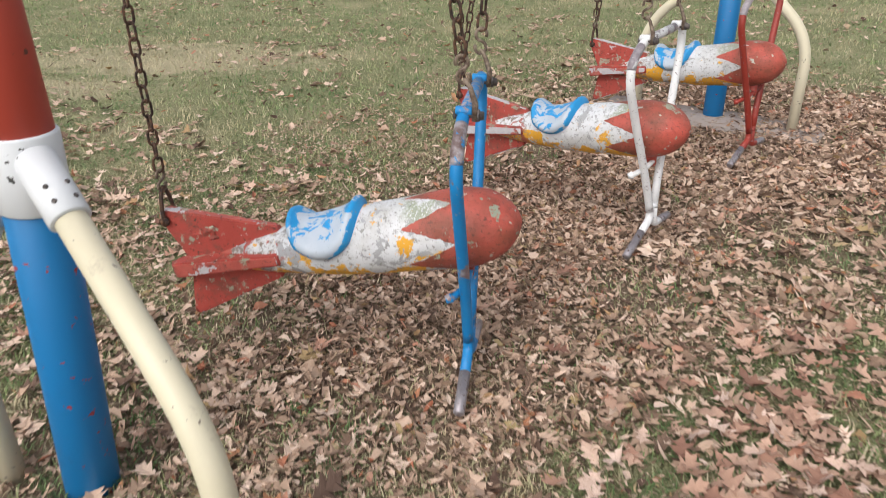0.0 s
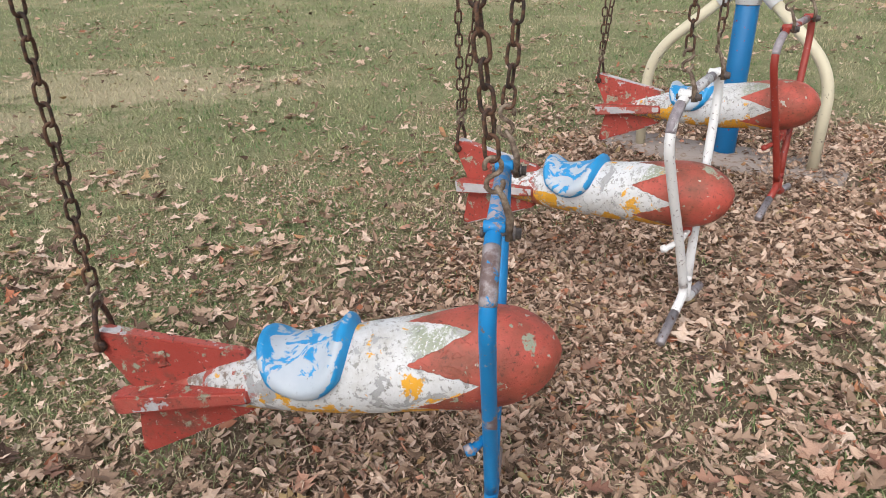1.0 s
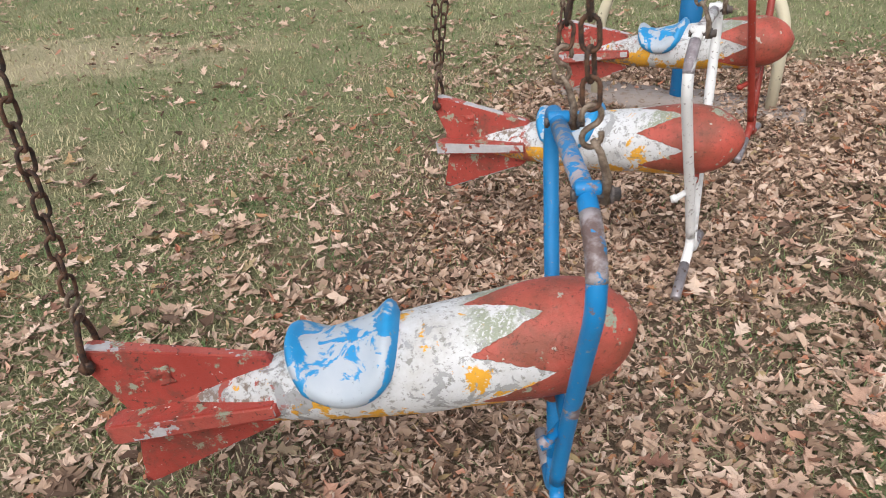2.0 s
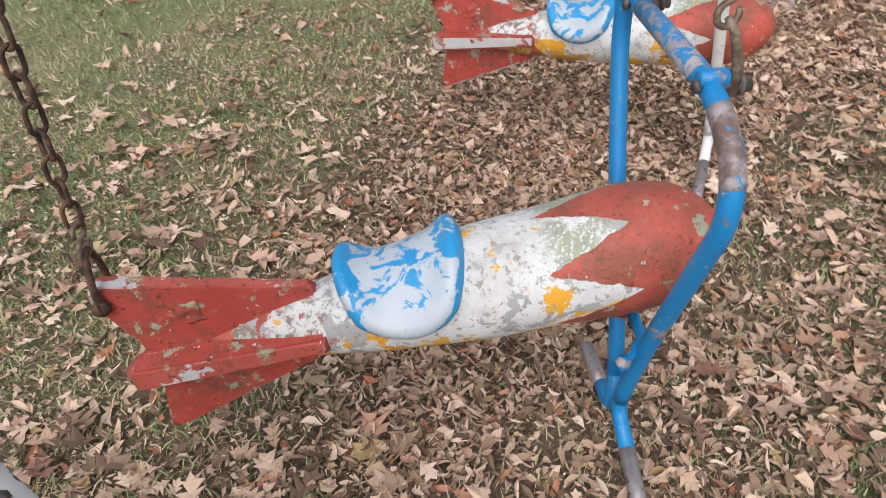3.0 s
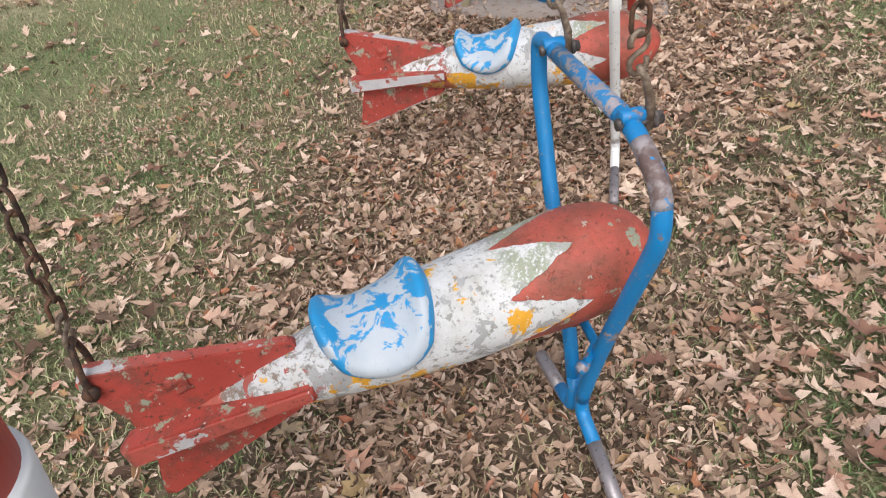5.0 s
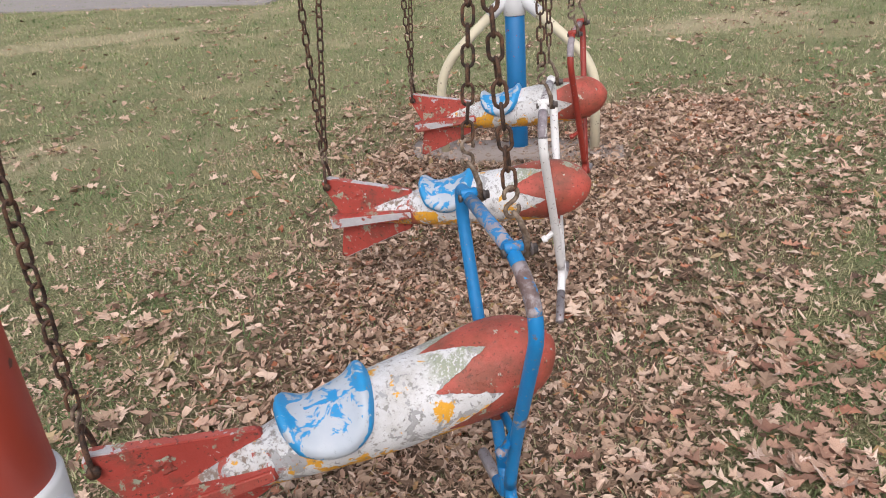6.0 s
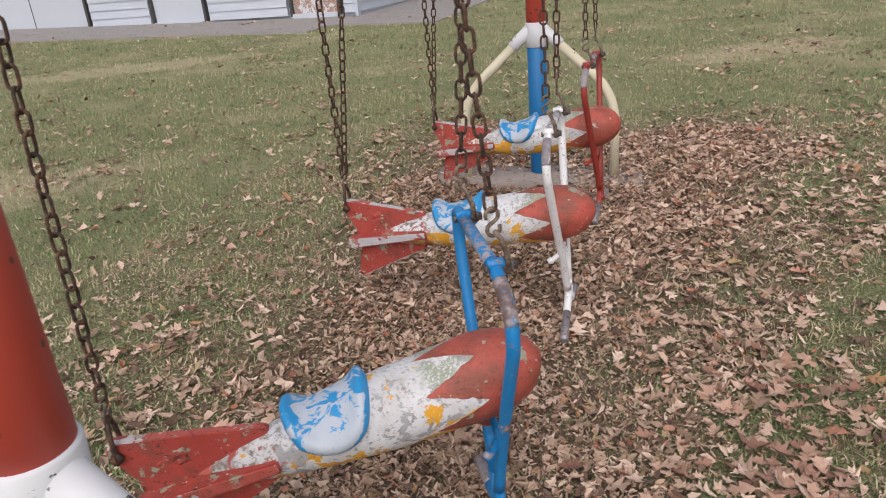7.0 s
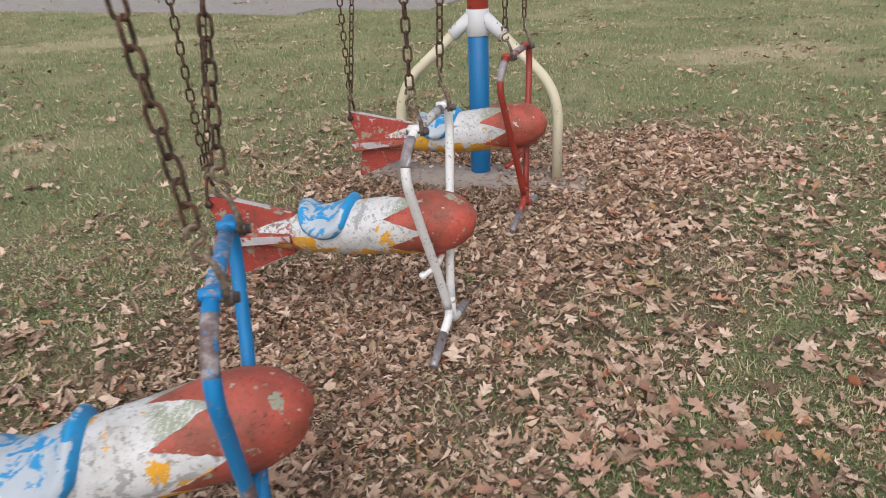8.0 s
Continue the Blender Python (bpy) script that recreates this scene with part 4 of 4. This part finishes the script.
LOBES = [(0.0, 0.012), (0.14, 0.05), (0.25, 0.22), (0.35, 0.10), (0.50, 0.40), (0.61, 0.12), (0.75, 0.30), (0.85, 0.12), (1.0, 0.015)]


def oak_shape(seed):
    """Vertices and faces of a lobed oak leaf one unit long, dry and curled."""
    r = np.random.default_rng(seed)
    v, f = [], []
    bend, cup, twist = r.uniform(-0.6, 1.2), r.uniform(-0.3, 1.5), r.uniform(-0.9, 0.9)
    for i, (s, w) in enumerate(LOBES):
        for side in (-1, 0, 1):
            k = w * r.uniform(0.75, 1.2) if side else 0
            push = 0.09 if w > 0.18 and side else 0
            y = side * k
            v.append((s - 0.5 + push, y, bend * (s - 0.5) ** 2 + cup * y * y + twist * y * (s - 0.5) + (0.09 * r.uniform(-1, 1) if side else 0)))
        if i:
            b = i * 3
            f += [(b - 3, b - 2, b + 1, b), (b - 2, b - 1, b + 2, b + 1)]
    # stalk
    b = len(v)
    v += [(-0.5, -0.008, 0.01), (-0.5, 0.008, 0.01), (-0.68, 0.006, 0.03), (-0.68, -0.006, 0.03)]
    f.append((b, b + 1, b + 2, b + 3))
    return np.array(v), f


SHAPES = [oak_shape(i) for i in range(9)]
OAK_MESHES = []
for shape_v, shape_f in SHAPES:
    oak_mesh = bpy.data.meshes.new("oak_leaf")
    oak_mesh.from_pydata(shape_v.tolist(), [], shape_f)
    oak_mesh.materials.append(M_OAK)
    for poly in oak_mesh.polygons:
        poly.use_smooth = True
    OAK_MESHES.append(oak_mesh)


def leaf_size(n):
    return 0.032 + 0.072 * RNG.random(n) ** 1.8


def far_leaves(n):
    """Whole oak leaves scattered over turf and litter, joined."""
    x, y = spots(n)
    # a drift of whole leaves beyond the noses
    m = n // 8
    along, across = RNG.uniform(-1.2, 5.5, m), 0.7 + 3.3 * RNG.random(m)
    x = np.concatenate([x, POST_A.x + BEAM.x * along + ACROSS.x * across])
    y = np.concatenate([y, POST_A.y + BEAM.y * along + ACROSS.y * across])
    across = (x + 0.634) * 0.857 - (y - 1.595) * 0.516
    odds = np.clip(0.42 + 0.75 * blotch(x, y, 1.9, 2.0) + 0.85 * blotch(x, y, 5.9, 1.0) + 0.06 * (across > 0.8) - 0.46 * (np.abs(across - 0.1) < 0.75) * (y < 7), 0.03, 1)
    keep = RNG.random(len(x)) < odds
    x, y = x[keep], y[keep]
    # drifts of a few leaves caught in the turf
    far, bearing = 1.5 + 19.0 * RNG.random(440) ** 1.35, RNG.uniform(radians(5), radians(140), 440)
    cx, cy = far * np.cos(bearing), far * np.sin(bearing) + 0.2
    open_turf = RNG.random(440) > litter_share(cx, cy) * 0.8
    for qx, qy in zip(cx[open_turf], cy[open_turf]):
        count, wide, turned = RNG.integers(4, 30), RNG.uniform(0.06, 0.26), RNG.uniform(0, np.pi)
        du, dv = RNG.normal(0, wide * 1.5, count), RNG.normal(0, wide * 0.6, count)
        x = np.concatenate([x, qx + du * np.cos(turned) - dv * np.sin(turned)])
        y = np.concatenate([y, qy + du * np.sin(turned) + dv * np.cos(turned)])
    clear = ~on_pad(x, y)
    x, y = x[clear], y[clear]
    n = len(x)
    size, turn = leaf_size(n), RNG.uniform(0, 2 * np.pi, n)
    z = lawn(x, y) + RNG.uniform(0.004, 0.022, n)
    verts, faces, base = [], [], 0
    for i in range(n):
        v, f = SHAPES[i % len(SHAPES)]
        c, s = math.cos(turn[i]) * size[i], math.sin(turn[i]) * size[i]
        tx, ty = RNG.normal(0, 0.22, 2)
        verts.append(np.stack([x[i] + c * v[:, 0] - s * v[:, 1], y[i] + s * v[:, 0] + c * v[:, 1], z[i] + size[i] * (v[:, 2] * 0.8 + tx * v[:, 0] + ty * v[:, 1])], -1))
        faces += [tuple(q + base for q in p) for p in f]
        base += len(v)
    mesh = bpy.data.meshes.new("fallen_leaves")
    mesh.from_pydata(np.concatenate(verts).tolist(), [], faces)
    mesh.materials.append(M_LITTER)
    return tagged(new("fallen_leaves", mesh), "dry tan and brown oak leaves scattered over the lawn", "leaves", kind="stuff")


def near_leaves(n):
    """Whole oak leaves lying nearest the swings, each on its own."""
    made = 0
    while made < n:
        along, across = RNG.uniform(-0.9, 3.4), RNG.uniform(-1.8, 2.6)
        p = POST_A + BEAM * along + ACROSS * across
        if RNG.random() < 0.42:
            along, across = RNG.normal(1.05, 0.36), RNG.normal(1.30, 0.24)
            p = POST_A + BEAM * along + ACROSS * across
        elif (across < 0.7 and RNG.random() < 0.8) or RNG.random() > 0.6 + 0.6 * float(blotch(p.x, p.y, 1.9, 5.0)):
            continue
        s = float(RNG.uniform(0.050, 0.098))
        m = pose(p.x, p.y, float(lawn(p.x, p.y)) + 0.012 + 0.02 * RNG.random(), RNG.normal(0, 13), RNG.normal(0, 13), RNG.uniform(0, 360)) @ Matrix.Scale(s, 4)
        sub("oak_leaf", OAK_MESHES[made % len(OAK_MESHES)], GROUND, m)
        made += 1


grass(400000)
litter(290000, 65000)
crumbs(230000)
far_leaves(12500)
near_leaves(300)
